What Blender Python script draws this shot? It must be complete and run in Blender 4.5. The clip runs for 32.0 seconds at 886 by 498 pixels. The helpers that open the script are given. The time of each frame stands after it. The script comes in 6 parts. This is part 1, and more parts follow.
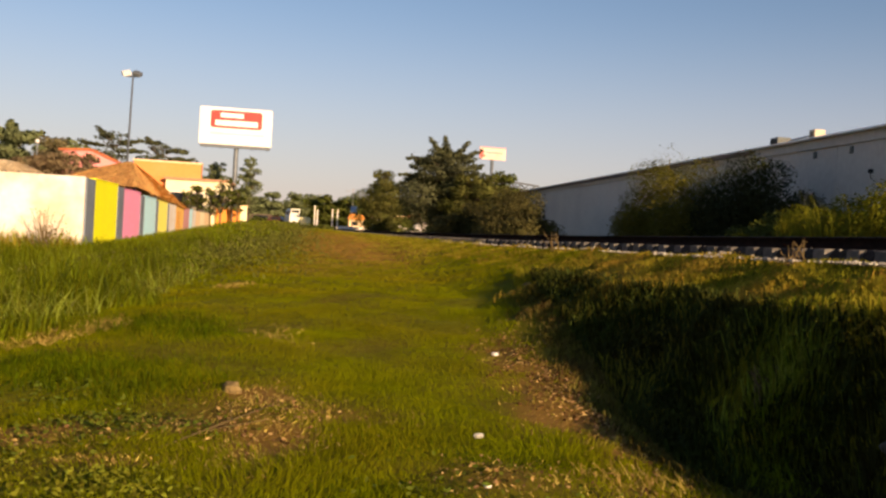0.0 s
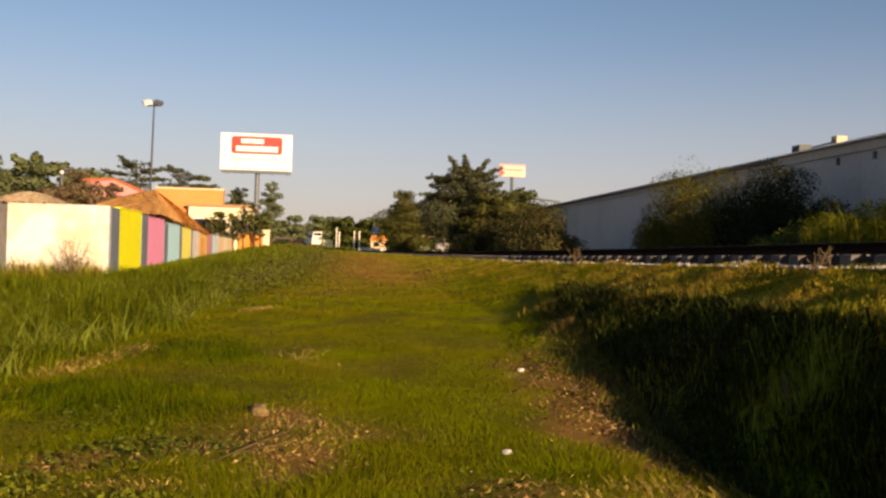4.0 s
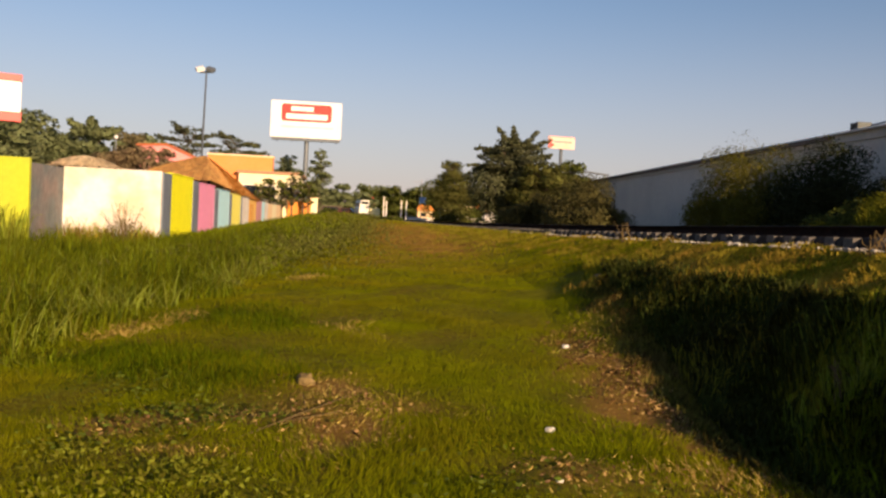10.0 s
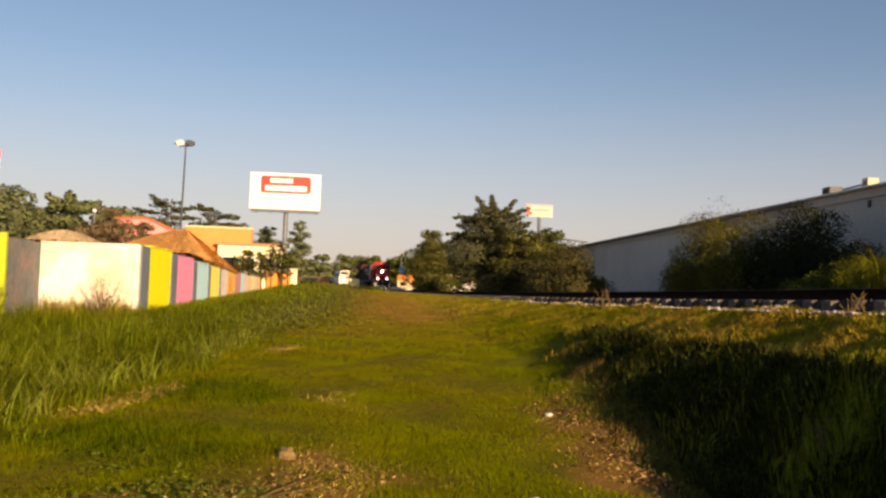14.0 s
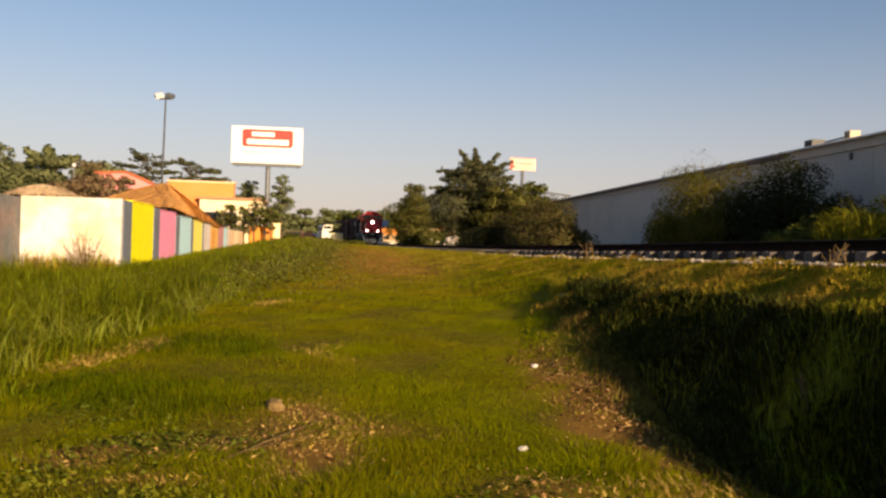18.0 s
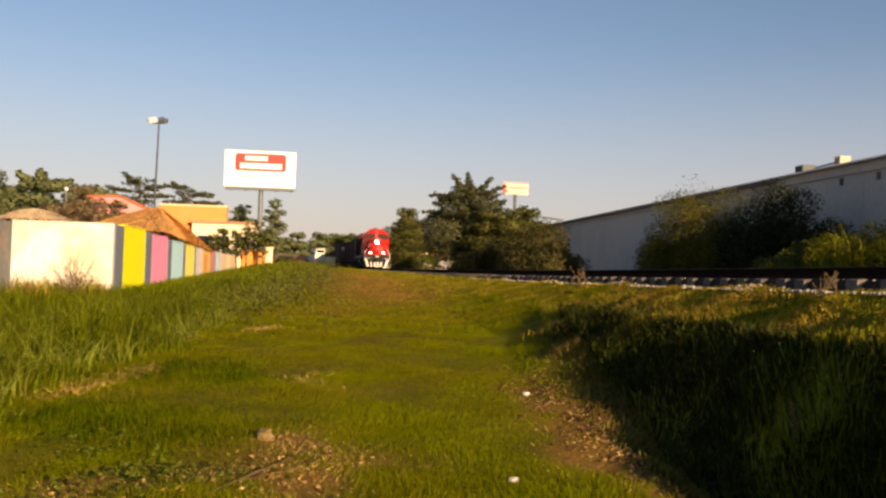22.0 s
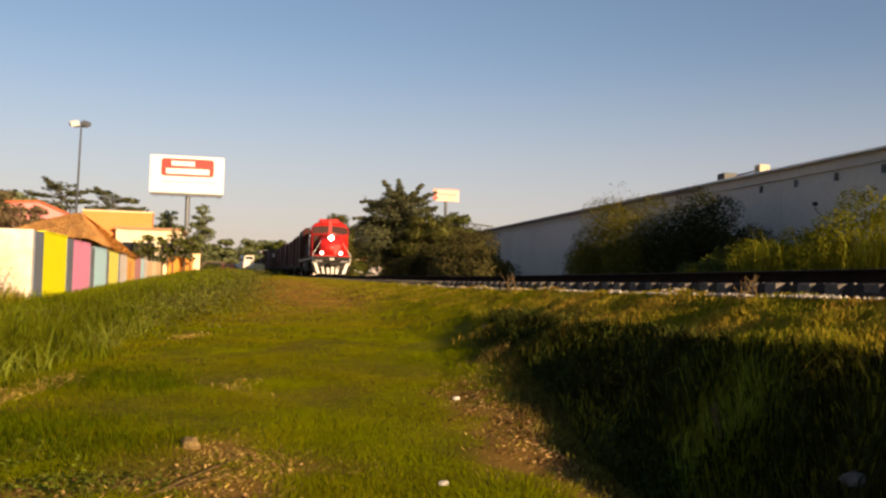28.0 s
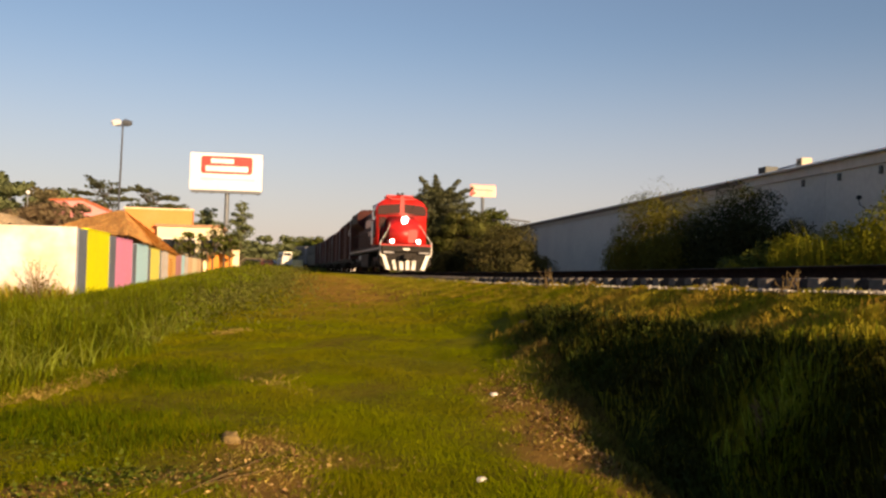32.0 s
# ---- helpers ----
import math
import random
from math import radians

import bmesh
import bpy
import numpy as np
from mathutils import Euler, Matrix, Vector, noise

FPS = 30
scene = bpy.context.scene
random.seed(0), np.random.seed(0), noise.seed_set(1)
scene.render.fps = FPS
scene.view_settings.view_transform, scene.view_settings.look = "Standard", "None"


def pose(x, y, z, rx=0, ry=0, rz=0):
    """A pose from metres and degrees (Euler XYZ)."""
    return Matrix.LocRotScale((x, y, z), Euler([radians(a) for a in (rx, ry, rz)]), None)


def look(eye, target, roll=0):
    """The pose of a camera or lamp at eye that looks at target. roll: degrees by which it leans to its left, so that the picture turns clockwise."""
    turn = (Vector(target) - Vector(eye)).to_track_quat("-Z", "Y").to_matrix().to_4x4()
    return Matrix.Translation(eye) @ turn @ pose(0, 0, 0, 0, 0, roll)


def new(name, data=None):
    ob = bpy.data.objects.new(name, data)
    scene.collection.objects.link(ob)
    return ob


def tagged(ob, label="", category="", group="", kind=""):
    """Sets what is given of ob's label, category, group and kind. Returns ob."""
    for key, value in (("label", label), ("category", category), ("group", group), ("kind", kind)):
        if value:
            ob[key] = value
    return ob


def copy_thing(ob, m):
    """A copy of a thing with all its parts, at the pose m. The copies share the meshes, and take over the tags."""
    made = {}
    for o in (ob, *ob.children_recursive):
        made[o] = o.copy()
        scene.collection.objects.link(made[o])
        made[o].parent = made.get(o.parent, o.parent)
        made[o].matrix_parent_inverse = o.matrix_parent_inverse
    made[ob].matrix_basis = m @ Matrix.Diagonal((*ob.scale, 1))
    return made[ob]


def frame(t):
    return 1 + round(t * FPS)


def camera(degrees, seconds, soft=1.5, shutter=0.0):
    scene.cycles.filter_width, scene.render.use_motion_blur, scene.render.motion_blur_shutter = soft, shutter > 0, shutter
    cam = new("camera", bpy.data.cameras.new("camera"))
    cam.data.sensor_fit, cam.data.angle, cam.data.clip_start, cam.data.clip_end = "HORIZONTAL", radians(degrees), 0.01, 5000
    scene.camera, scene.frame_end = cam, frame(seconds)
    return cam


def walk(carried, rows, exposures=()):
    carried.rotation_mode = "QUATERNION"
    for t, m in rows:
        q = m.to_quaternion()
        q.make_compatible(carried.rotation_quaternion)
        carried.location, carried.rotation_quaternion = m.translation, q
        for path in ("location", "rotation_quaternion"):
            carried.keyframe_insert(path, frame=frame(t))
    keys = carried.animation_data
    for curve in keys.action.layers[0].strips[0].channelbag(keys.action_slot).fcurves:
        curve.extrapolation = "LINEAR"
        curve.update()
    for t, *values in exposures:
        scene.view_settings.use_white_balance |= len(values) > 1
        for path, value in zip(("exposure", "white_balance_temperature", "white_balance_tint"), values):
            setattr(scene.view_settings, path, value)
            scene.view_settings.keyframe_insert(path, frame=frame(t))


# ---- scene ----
FOV_DEG, SOFT, EXPO = 52.0, 2.55, (0.80, 7100, 22)
EYE = 1.55
PATH = [  # seconds, yaw, pitch, roll in degrees, sway x and z in metres
    (0, -9.98, -0.93, 3.27, 0.002, -0), (0.5, -9.93, -1.55, 3.22, -0.006, -0.017), (1, -8.39, -0.6, 2.44, -0.004, -0.002),
    (1.5, -7.49, -0.39, 1.64, 0.002, -0.01), (2, -5.9, -1.24, 1.51, 0.021, -0.003), (2.5, -6.06, -0.84, 1.31, 0.019, -0.003),
    (3, -7.09, -0.28, 1.61, 0.016, -0.03), (3.5, -8.45, -0.04, 1.49, -0, -0.019), (5.5, -8.54, 0.75, 1.66, 0.004, -0.015),
    (6, -8.74, 0.44, 1.6, 0, -0), (6.5, -8.94, 0.55, 1.56, 0.004, -0.013), (7, -8.68, 0.59, 1.25, 0.004, -0.018),
    (7.5, -8.91, 1.2, 1.93, -0.006, -0.018), (8, -8.68, -0.13, 2.22, -0.006, -0.015), (8.5, -7.84, -1.14, 2.02, 0.007, -0.022),
    (9, -5.84, -1.92, 1.64, 0.048, -0.016), (9.5, -5.22, -1.56, 2.35, 0.009, -0.027), (10, -5.69, -1.77, 2.85, -0.01, 0.023),
    (10.5, -5.64, -2.3, 2.79, -0.003, -0.007), (11, -6.23, 0.02, 1.78, -0.023, 0.01), (11.5, -6.65, -0.06, 2.18, 0.008, 0.034),
    (12, -9.3, 3.29, 2.68, -0.026, 0.04), (12.5, -9.2, 3.98, 3.01, -0.044, 0.016), (13, -8.66, 3.36, 2.48, -0.029, -0.022),
    (13.5, -8.22, 2.16, 2.44, -0.042, 0.037), (14, -6.77, 2.63, 1.99, -0.017, 0.021), (14.5, -6.74, 0.83, 1.85, -0.041, 0.011),
    (16.5, -7.3, 0.18, 1.89, -0.059, 0.02), (17, -6.8, -0.02, 1.58, -0.038, 0.011), (17.5, -7.47, -0.46, 1.87, -0.025, 0.021),
    (18, -7.93, -0.24, 1.77, -0.053, 0.007), (18.5, -7.85, -0.25, 1.46, -0.046, 0.016), (19, -6.59, 0.45, 1.59, -0.054, 0.018),
    (19.5, -7.37, 0.13, 2.15, -0.041, 0.005), (19.9, -4.63, 1.09, 0.03, 0.006, -0.03), (20, -6.87, 0.52, 0.85, -0.077, -0.008),
    (20.5, -8.64, 0.23, 1.68, -0.039, 0.014), (21, -8.03, 0.61, 1.81, -0.034, 0.022), (21.5, -8.09, 1.53, 1.76, -0.046, 0.037),
    (22, -8.33, 1.27, 1.83, -0.036, 0.051), (22.5, -8.52, 1.79, 1.7, -0.047, 0.012), (23, -8.21, 1.58, 1.38, -0.029, 0.032),
    (23.5, -8.35, 0.94, 1.32, -0.049, 0.04), (24, -8.91, 1.53, 1.36, -0.024, 0.025), (24.5, -8.72, 1.21, 1.57, -0.033, 0.016),
    (25, -9.02, 1.21, 1.67, -0.031, 0.004), (25.5, -9.47, 1.06, 1.81, -0.036, 0.012), (27.5, -11.47, 1.62, 1.65, 0.013, 0.028),
    (28, -12.67, 1.82, 1.63, -0.025, 0.032), (28.5, -10.86, 1.7, 1.7, -0.039, 0.032), (29, -10.61, 1.49, 1.14, -0.022, 0.024),
    (29.5, -10.79, 1.75, 1.52, -0.023, 0.026), (30, -10.49, 1.98, 1.6, -0.023, 0.024), (30.5, -10.46, 1.69, 1.5, -0.027, 0.026),
    (31, -10.57, 1.69, 1.36, -0.022, 0.026), (31.5, -10.05, 0.94, 1.37, -0.01, 0.028), (32, -10.34, 1.49, 1.5, -0.025, 0.035),
]


def view(yaw, pitch, roll, dx, dz):
    return pose(dx, 0, EYE + dz, 0, 0, yaw) @ pose(0, 0, 0, 90 + pitch) @ pose(0, 0, 0, 0, 0, roll)


cam = camera(FOV_DEG, 32.0, SOFT)
walk(cam, [(r[0], view(*r[1:])) for r in PATH], [(t, EXPO[0] + d, EXPO[1] + k, EXPO[2]) for t, d, k in ((0, 0, -50), (0.6, -0.08, -60), (1.2, -0.13, -70), (2.5, -0.13, -80), (3.5, -0.13, -100), (5.5, -0.12, -100), (9, -0.15, -200), (10, -0.13, -350),
    (11, -0.08, -180), (12.5, 0, 200), (17, -0.03, 110), (19, 0, 50), (22, 0, 120), (25, 0, 200), (32, 0, 250))])

# ---- world and sun ----
SUN_EL, SUN_X, SUN_Y = radians(12.8), 0.38, -0.925
world = bpy.data.worlds.new("evening_sky")
scene.world = world
world.use_nodes = True
wn = world.node_tree.nodes
sky = wn.new("ShaderNodeTexSky")
sky.sky_type, sky.sun_disc = "NISHITA", False
sky.sun_elevation, sky.sun_rotation = SUN_EL, math.atan2(SUN_X, SUN_Y)
sky.air_density, sky.dust_density, sky.ozone_density = 1.0, 0.45, 2.65
wn["Background"].inputs["Strength"].default_value = 0.072
# evening haze that thickens evenly towards the horizon all round
w_tc, w_sep, w_ramp, w_mix = (wn.new("ShaderNode" + k) for k in ("TexCoord", "SeparateXYZ", "MapRange", "Mix"))
w_mix.data_type = "RGBA"
w_ramp.interpolation_type = "SMOOTHSTEP"
w_ramp.inputs["From Min"].default_value, w_ramp.inputs["From Max"].default_value = -0.02, 0.268
w_ramp.inputs["To Min"].default_value, w_ramp.inputs["To Max"].default_value = 0.68, 0.0
w_mix.inputs[7].default_value = (4.86, 4.26, 4.38, 1)
world.node_tree.links.new(w_tc.outputs["Generated"], w_sep.inputs[0])
world.node_tree.links.new(w_sep.outputs["Z"], w_ramp.inputs["Value"])
world.node_tree.links.new(w_ramp.outputs[0], w_mix.inputs[0])
world.node_tree.links.new(sky.outputs[0], w_mix.inputs[6])
world.node_tree.links.new(w_mix.outputs[2], wn["Background"].inputs[0])
sun = new("sun", bpy.data.lights.new("sun", "SUN"))
sun.data.energy, sun.data.angle, sun.data.color = 5.0, radians(0.6), (1.0, 0.76, 0.46)
sun.matrix_world = look((0, 0, 60), (-SUN_X * math.cos(SUN_EL), -SUN_Y * math.cos(SUN_EL), 60 - math.sin(SUN_EL)))


# ---- materials ----
def mat(name, color, rough=0.7, var=0.25, scale=3.0, bump=0.15, metal=0.0, stain=None, stain_scale=0.6, stain_amount=0.5,
        island=0.0, obj=0.0, translucent=0.0, coat=0.0, stretch=(1, 1, 1)):
    """Grain at `scale`, broad stains at `stain_scale`, both in cycles a metre."""
    m = bpy.data.materials.new(name)
    m.use_nodes = True
    nt = m.node_tree
    N, L = nt.nodes, nt.links
    b = N["Principled BSDF"]
    b.inputs["Roughness"].default_value = rough
    b.inputs["Metallic"].default_value = metal
    b.inputs["Coat Weight"].default_value = coat
    b.inputs["Specular IOR Level"].default_value = 0.02 if translucent or rough > 0.92 else 0.15 if rough >= 0.7 else 0.4
    tc = N.new("ShaderNodeTexCoord")
    mp = N.new("ShaderNodeMapping")
    mp.inputs["Scale"].default_value = stretch
    L.new(tc.outputs["Object"], mp.inputs["Vector"])
    n1 = N.new("ShaderNodeTexNoise")
    n1.inputs["Scale"].default_value, n1.inputs["Detail"].default_value = scale, 6.0
    L.new(mp.outputs[0], n1.inputs["Vector"])
    n2 = N.new("ShaderNodeTexNoise")
    n2.inputs["Scale"].default_value, n2.inputs["Detail"].default_value = stain_scale, 4.0
    L.new(mp.outputs[0], n2.inputs["Vector"])
    r1 = N.new("ShaderNodeMapRange")
    r1.inputs["From Min"].default_value, r1.inputs["From Max"].default_value = 0.3, 0.7
    r1.inputs["To Min"].default_value, r1.inputs["To Max"].default_value = 1 - var, 1 + var
    L.new(n1.outputs["Fac"], r1.inputs["Value"])
    base = N.new("ShaderNodeMix")
    base.data_type = "RGBA"
    base.inputs[6].default_value = (*color, 1)
    base.inputs[7].default_value = (*(stain or tuple(c * 0.7 for c in color)), 1)
    r2 = N.new("ShaderNodeMapRange")
    r2.inputs["From Min"].default_value, r2.inputs["From Max"].default_value = 0.42, 0.68
    r2.inputs["To Max"].default_value = stain_amount
    L.new(n2.outputs["Fac"], r2.inputs["Value"])
    L.new(r2.outputs[0], base.inputs[0])
    hsv = N.new("ShaderNodeHueSaturation")
    L.new(base.outputs[2], hsv.inputs["Color"])
    val = r1.outputs[0]
    if island or obj:
        src = N.new("ShaderNodeNewGeometry").outputs["Random Per Island"] if island else N.new("ShaderNodeObjectInfo").outputs["Random"]
        amt = island or obj
        rr = N.new("ShaderNodeMapRange")
        rr.inputs["To Min"].default_value, rr.inputs["To Max"].default_value = 1 - amt, 1 + amt
        L.new(src, rr.inputs["Value"])
        mul = N.new("ShaderNodeMath")
        mul.operation = "MULTIPLY"
        L.new(val, mul.inputs[0]), L.new(rr.outputs[0], mul.inputs[1])
        val = mul.outputs[0]
        hr = N.new("ShaderNodeMapRange")
        hr.inputs["To Min"].default_value, hr.inputs["To Max"].default_value = 0.5 - 0.05 * amt, 0.5 + 0.05 * amt
        L.new(src, hr.inputs["Value"])
        L.new(hr.outputs[0], hsv.inputs["Hue"])
    L.new(val, hsv.inputs["Value"])
    L.new(hsv.outputs[0], b.inputs["Base Color"])
    if bump:
        bp = N.new("ShaderNodeBump")
        bp.inputs["Strength"].default_value, bp.inputs["Distance"].default_value = bump, 0.03
        L.new(n1.outputs["Fac"], bp.inputs["Height"])
        L.new(bp.outputs[0], b.inputs["Normal"])
    if translucent:
        tr = N.new("ShaderNodeBsdfTranslucent")
        L.new(hsv.outputs[0], tr.inputs["Color"])
        mx = N.new("ShaderNodeMixShader")
        mx.inputs[0].default_value = translucent
        L.new(b.outputs[0], mx.inputs[1]), L.new(tr.outputs[0], mx.inputs[2])
        L.new(mx.outputs[0], N["Material Output"].inputs["Surface"])
    return m


def glow(name, color, strength):
    m = bpy.data.materials.new(name)
    m.use_nodes = True
    b = m.node_tree.nodes["Principled BSDF"]
    b.inputs["Base Color"].default_value = (*color, 1)
    b.inputs["Emission Color"].default_value = (*color, 1)
    b.inputs["Emission Strength"].default_value = strength
    return m


def glassy(name, color=(0.02, 0.025, 0.03)):
    m = bpy.data.materials.new(name)
    m.use_nodes = True
    b = m.node_tree.nodes["Principled BSDF"]
    b.inputs["Base Color"].default_value = (*color, 1)
    b.inputs["Roughness"].default_value = 0.12
    b.inputs["Specular IOR Level"].default_value = 0.25
    return m


M_GROUND = mat("earth_and_turf", (0.116, 0.112, 0.006), 0.95, 0.35, 9.0, 0.6, stain=(0.124, 0.085, 0.013), stain_scale=0.5, stain_amount=0.8)
M_LANE = mat("short_turf", (0.187, 0.213, 0.003), 0.8, 0.2, 2.0, 0, stain=(0.222, 0.194, 0.007), stain_scale=0.45, stain_amount=0.8, island=0.22, translucent=0.5)
M_LANEFAR = mat("short_turf_far", (0.183, 0.204, 0.003), 0.8, 0.15, 1.0, 0, stain=(0.222, 0.182, 0.008), stain_scale=0.28, stain_amount=0.9, island=0.15, translucent=0.5)
M_TALL = mat("tall_blades", (0.188, 0.215, 0.008), 0.7, 0.2, 2.0, 0, stain=(0.120, 0.145, 0.012), stain_scale=0.6, island=0.5, translucent=0.5)
M_TALLPALE = mat("long_pale_blades", (0.330, 0.370, 0.050), 0.6, 0.2, 2.0, 0, stain=(0.216, 0.250, 0.020), stain_scale=0.4, island=0.45, translucent=0.5)
M_BANK = mat("bank_blades", (0.248, 0.240, 0.017), 0.8, 0.2, 2.0, 0, stain=(0.385, 0.292, 0.034), stain_scale=0.5, stain_amount=0.9, island=0.25, translucent=0.5)
M_STRAW = mat("dry_straw", (0.42, 0.29, 0.070), 0.9, 0.3, 8.0, 0, island=0.45)
M_DARKTURF = mat("dark_thick_turf", (0.092, 0.130, 0.003), 0.8, 0.2, 2.0, 0, stain=(0.114, 0.132, 0.007), stain_scale=0.5, island=0.22, translucent=0.5)
M_DRYBANK = mat("dry_yellow_blades", (0.462, 0.332, 0.040), 0.85, 0.25, 3.0, 0, stain=(0.365, 0.205, 0.033), stain_scale=0.9, stain_amount=0.9, island=0.2, translucent=0.45)
M_LIP = mat("dead_brown_blades", (0.123, 0.087, 0.023), 0.9, 0.3, 3.0, 0, stain=(0.094, 0.094, 0.014), stain_scale=0.9, stain_amount=0.9, island=0.45, translucent=0.15)
M_BROWNTURF = mat("worn_brown_turf", (0.23, 0.135, 0.030), 0.9, 0.3, 2.0, 0, stain=(0.15, 0.12, 0.015), stain_scale=0.35, stain_amount=0.8, island=0.14, translucent=0.2)
M_WEED = mat("broad_weed_leaf", (0.125, 0.155, 0.018), 0.6, 0.2, 5.0, 0, island=0.35, translucent=0.3)
M_FRESHWEED = mat("fresh_weed_leaf", (0.20, 0.205, 0.020), 0.6, 0.2, 5.0, 0, stain=(0.14, 0.16, 0.012), stain_scale=2.0, island=0.45, translucent=0.4)
M_LEAF = mat("dark_leaf", (0.083, 0.097, 0.020), 0.55, 0.2, 1.0, 0, stain=(0.092, 0.103, 0.023), stain_scale=0.25, island=0.35, translucent=0.25)
M_CEDAR = mat("grey_green_leaf", (0.098, 0.104, 0.054), 0.6, 0.2, 1.0, 0, stain=(0.075, 0.085, 0.025), stain_scale=0.3, island=0.35, translucent=0.2)
M_LEAF2 = mat("yellow_green_leaf", (0.130, 0.128, 0.034), 0.6, 0.2, 1.0, 0, stain=(0.06, 0.075, 0.015), stain_scale=0.3, island=0.35, translucent=0.3)
# green leaf made paler so that distant trees look veiled by haze
M_HAZELEAF = mat("haze_paled_leaf", (0.190, 0.220, 0.100), 0.7, 0.2, 0.7, 0, island=0.2, translucent=0.35)
M_OLIVE = mat("olive_leaf", (0.125, 0.115, 0.020), 0.7, 0.2, 1.0, 0, stain=(0.09, 0.095, 0.016), stain_scale=0.4, island=0.3, translucent=0.3)
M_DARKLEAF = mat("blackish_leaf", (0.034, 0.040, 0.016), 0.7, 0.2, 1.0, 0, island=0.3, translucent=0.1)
M_SOFTBUSH = mat("dull_olive_leaf", (0.088, 0.080, 0.028), 0.7, 0.2, 1.0, 0, stain=(0.07, 0.066, 0.022), stain_scale=0.3, island=0.25, translucent=0.25)
M_LITTER = mat("curled_dry_leaf", (0.42, 0.245, 0.105), 0.8, 0.2, 9.0, 0, island=0.55, translucent=0.15)
M_CREEPER = mat("creeping_weed_leaf", (0.150, 0.150, 0.030), 0.65, 0.2, 3.0, 0, stain=(0.12, 0.13, 0.02), stain_scale=0.5, island=0.3, translucent=0.5)
M_WEEDGREEN = mat("rank_weed_leaf", (0.135, 0.142, 0.012), 0.7, 0.2, 1.0, 0, stain=(0.17, 0.155, 0.014), stain_scale=0.5, island=0.3, translucent=0.4)
M_LOADCREAM = mat("yellowed_cream_paint", (0.82, 0.72, 0.36), 0.6, 0.08, 3.0, 0.03, stain=(0.70, 0.58, 0.30), stain_scale=0.8)
M_AMBER = mat("amber_paint", (0.84, 0.48, 0.11), 0.8, 0.1, 5.0, 0.12, stain=(0.80, 0.56, 0.22), stain_scale=0.6)
M_BROWNLEAF = mat("dry_brown_leaf", (0.225, 0.165, 0.092), 0.8, 0.25, 1.0, 0, island=0.35, translucent=0.2)
# olive leaf lightened to imitate the haze in front of the tree
M_HAZEOLIVE = mat("haze_paled_olive_leaf", (0.215, 0.185, 0.095), 0.8, 0.2, 0.8, 0, island=0.25, translucent=0.3)
M_BARK = mat("bark", (0.11, 0.085, 0.06), 0.9, 0.35, 8.0, 0.6)
M_TWIG = mat("dry_twig", (0.135, 0.095, 0.04), 0.9, 0.3, 8.0, 0.2)
M_RAIL = mat("rusty_rail_steel", (0.020, 0.012, 0.009), 0.95, 0.3, 12.0, 0.2)
M_RAILTOP = mat("worn_rail_head", (0.10, 0.08, 0.07), 0.6, 0.2, 20.0, 0.05, metal=0.5)
M_TIE = mat("concrete_tie", (0.135, 0.123, 0.11), 0.9, 0.2, 10.0, 0.3, obj=0.2, stain=(0.09, 0.075, 0.065))
M_BALLAST = mat("ballast_bed", (0.042, 0.034, 0.028), 0.95, 0.4, 18.0, 0.9, stain=(0.07, 0.06, 0.05), stain_scale=1.0)
M_STONE = mat("ballast_stone", (0.36, 0.33, 0.28), 0.9, 0.2, 12.0, 0.3, island=0.4)
M_WHITEWALL = mat("whitewashed_plaster", (0.75, 0.71, 0.68), 0.85, 0.06, 5.0, 0.15, stain=(0.60, 0.47, 0.29), stain_scale=0.8, stain_amount=0.75)
M_SLATE = mat("slate_blue_paint", (0.175, 0.208, 0.255), 0.8, 0.10, 5.0, 0.15, stain=(0.12, 0.13, 0.15), stain_scale=0.8)
M_GREYPAINT = mat("worn_grey_paint", (0.16, 0.18, 0.185), 0.85, 0.15, 4.0, 0.2, stain=(0.28, 0.21, 0.19), stain_scale=0.7, stain_amount=0.7)
M_YELLOW = mat("yellow_paint", (0.92, 0.89, 0.012), 0.75, 0.04, 5.0, 0.06, stain=(0.76, 0.78, 0.03), stain_scale=0.6)
M_PALEYELLOW = mat("pale_yellow_paint", (0.92, 0.84, 0.16), 0.75, 0.05, 5.0, 0.08, stain=(0.88, 0.80, 0.22), stain_scale=0.6)
M_LIME = mat("lime_yellow_paint", (0.44, 0.48, 0.030), 0.75, 0.06, 5.0, 0.08, stain=(0.40, 0.44, 0.05), stain_scale=0.6)
M_PINK = mat("pink_paint", (0.90, 0.33, 0.53), 0.75, 0.08, 5.0, 0.12, stain=(0.86, 0.33, 0.46), stain_scale=0.7)
M_SKYBLUE = mat("pale_blue_paint", (0.48, 0.80, 0.90), 0.75, 0.08, 5.0, 0.12, stain=(0.50, 0.76, 0.84), stain_scale=0.7)
M_CREAM = mat("cream_paint", (0.85, 0.76, 0.50), 0.8, 0.08, 5.0, 0.12, stain=(0.80, 0.64, 0.40), stain_scale=0.6)
M_ORANGE = mat("orange_paint", (0.82, 0.28, 0.085), 0.8, 0.08, 5.0, 0.12, stain=(0.76, 0.30, 0.11), stain_scale=0.6)
M_DEEPORANGE = mat("deep_orange_paint", (0.76, 0.29, 0.06), 0.8, 0.08, 5.0, 0.12)
M_SALMON = mat("salmon_paint", (0.80, 0.29, 0.29), 0.8, 0.1, 5.0, 0.12, stain=(0.70, 0.34, 0.26), stain_scale=0.6)
M_GUTTER = mat("brown_gutter_steel", (0.10, 0.065, 0.055), 0.6, 0.2, 4.0, 0.05)
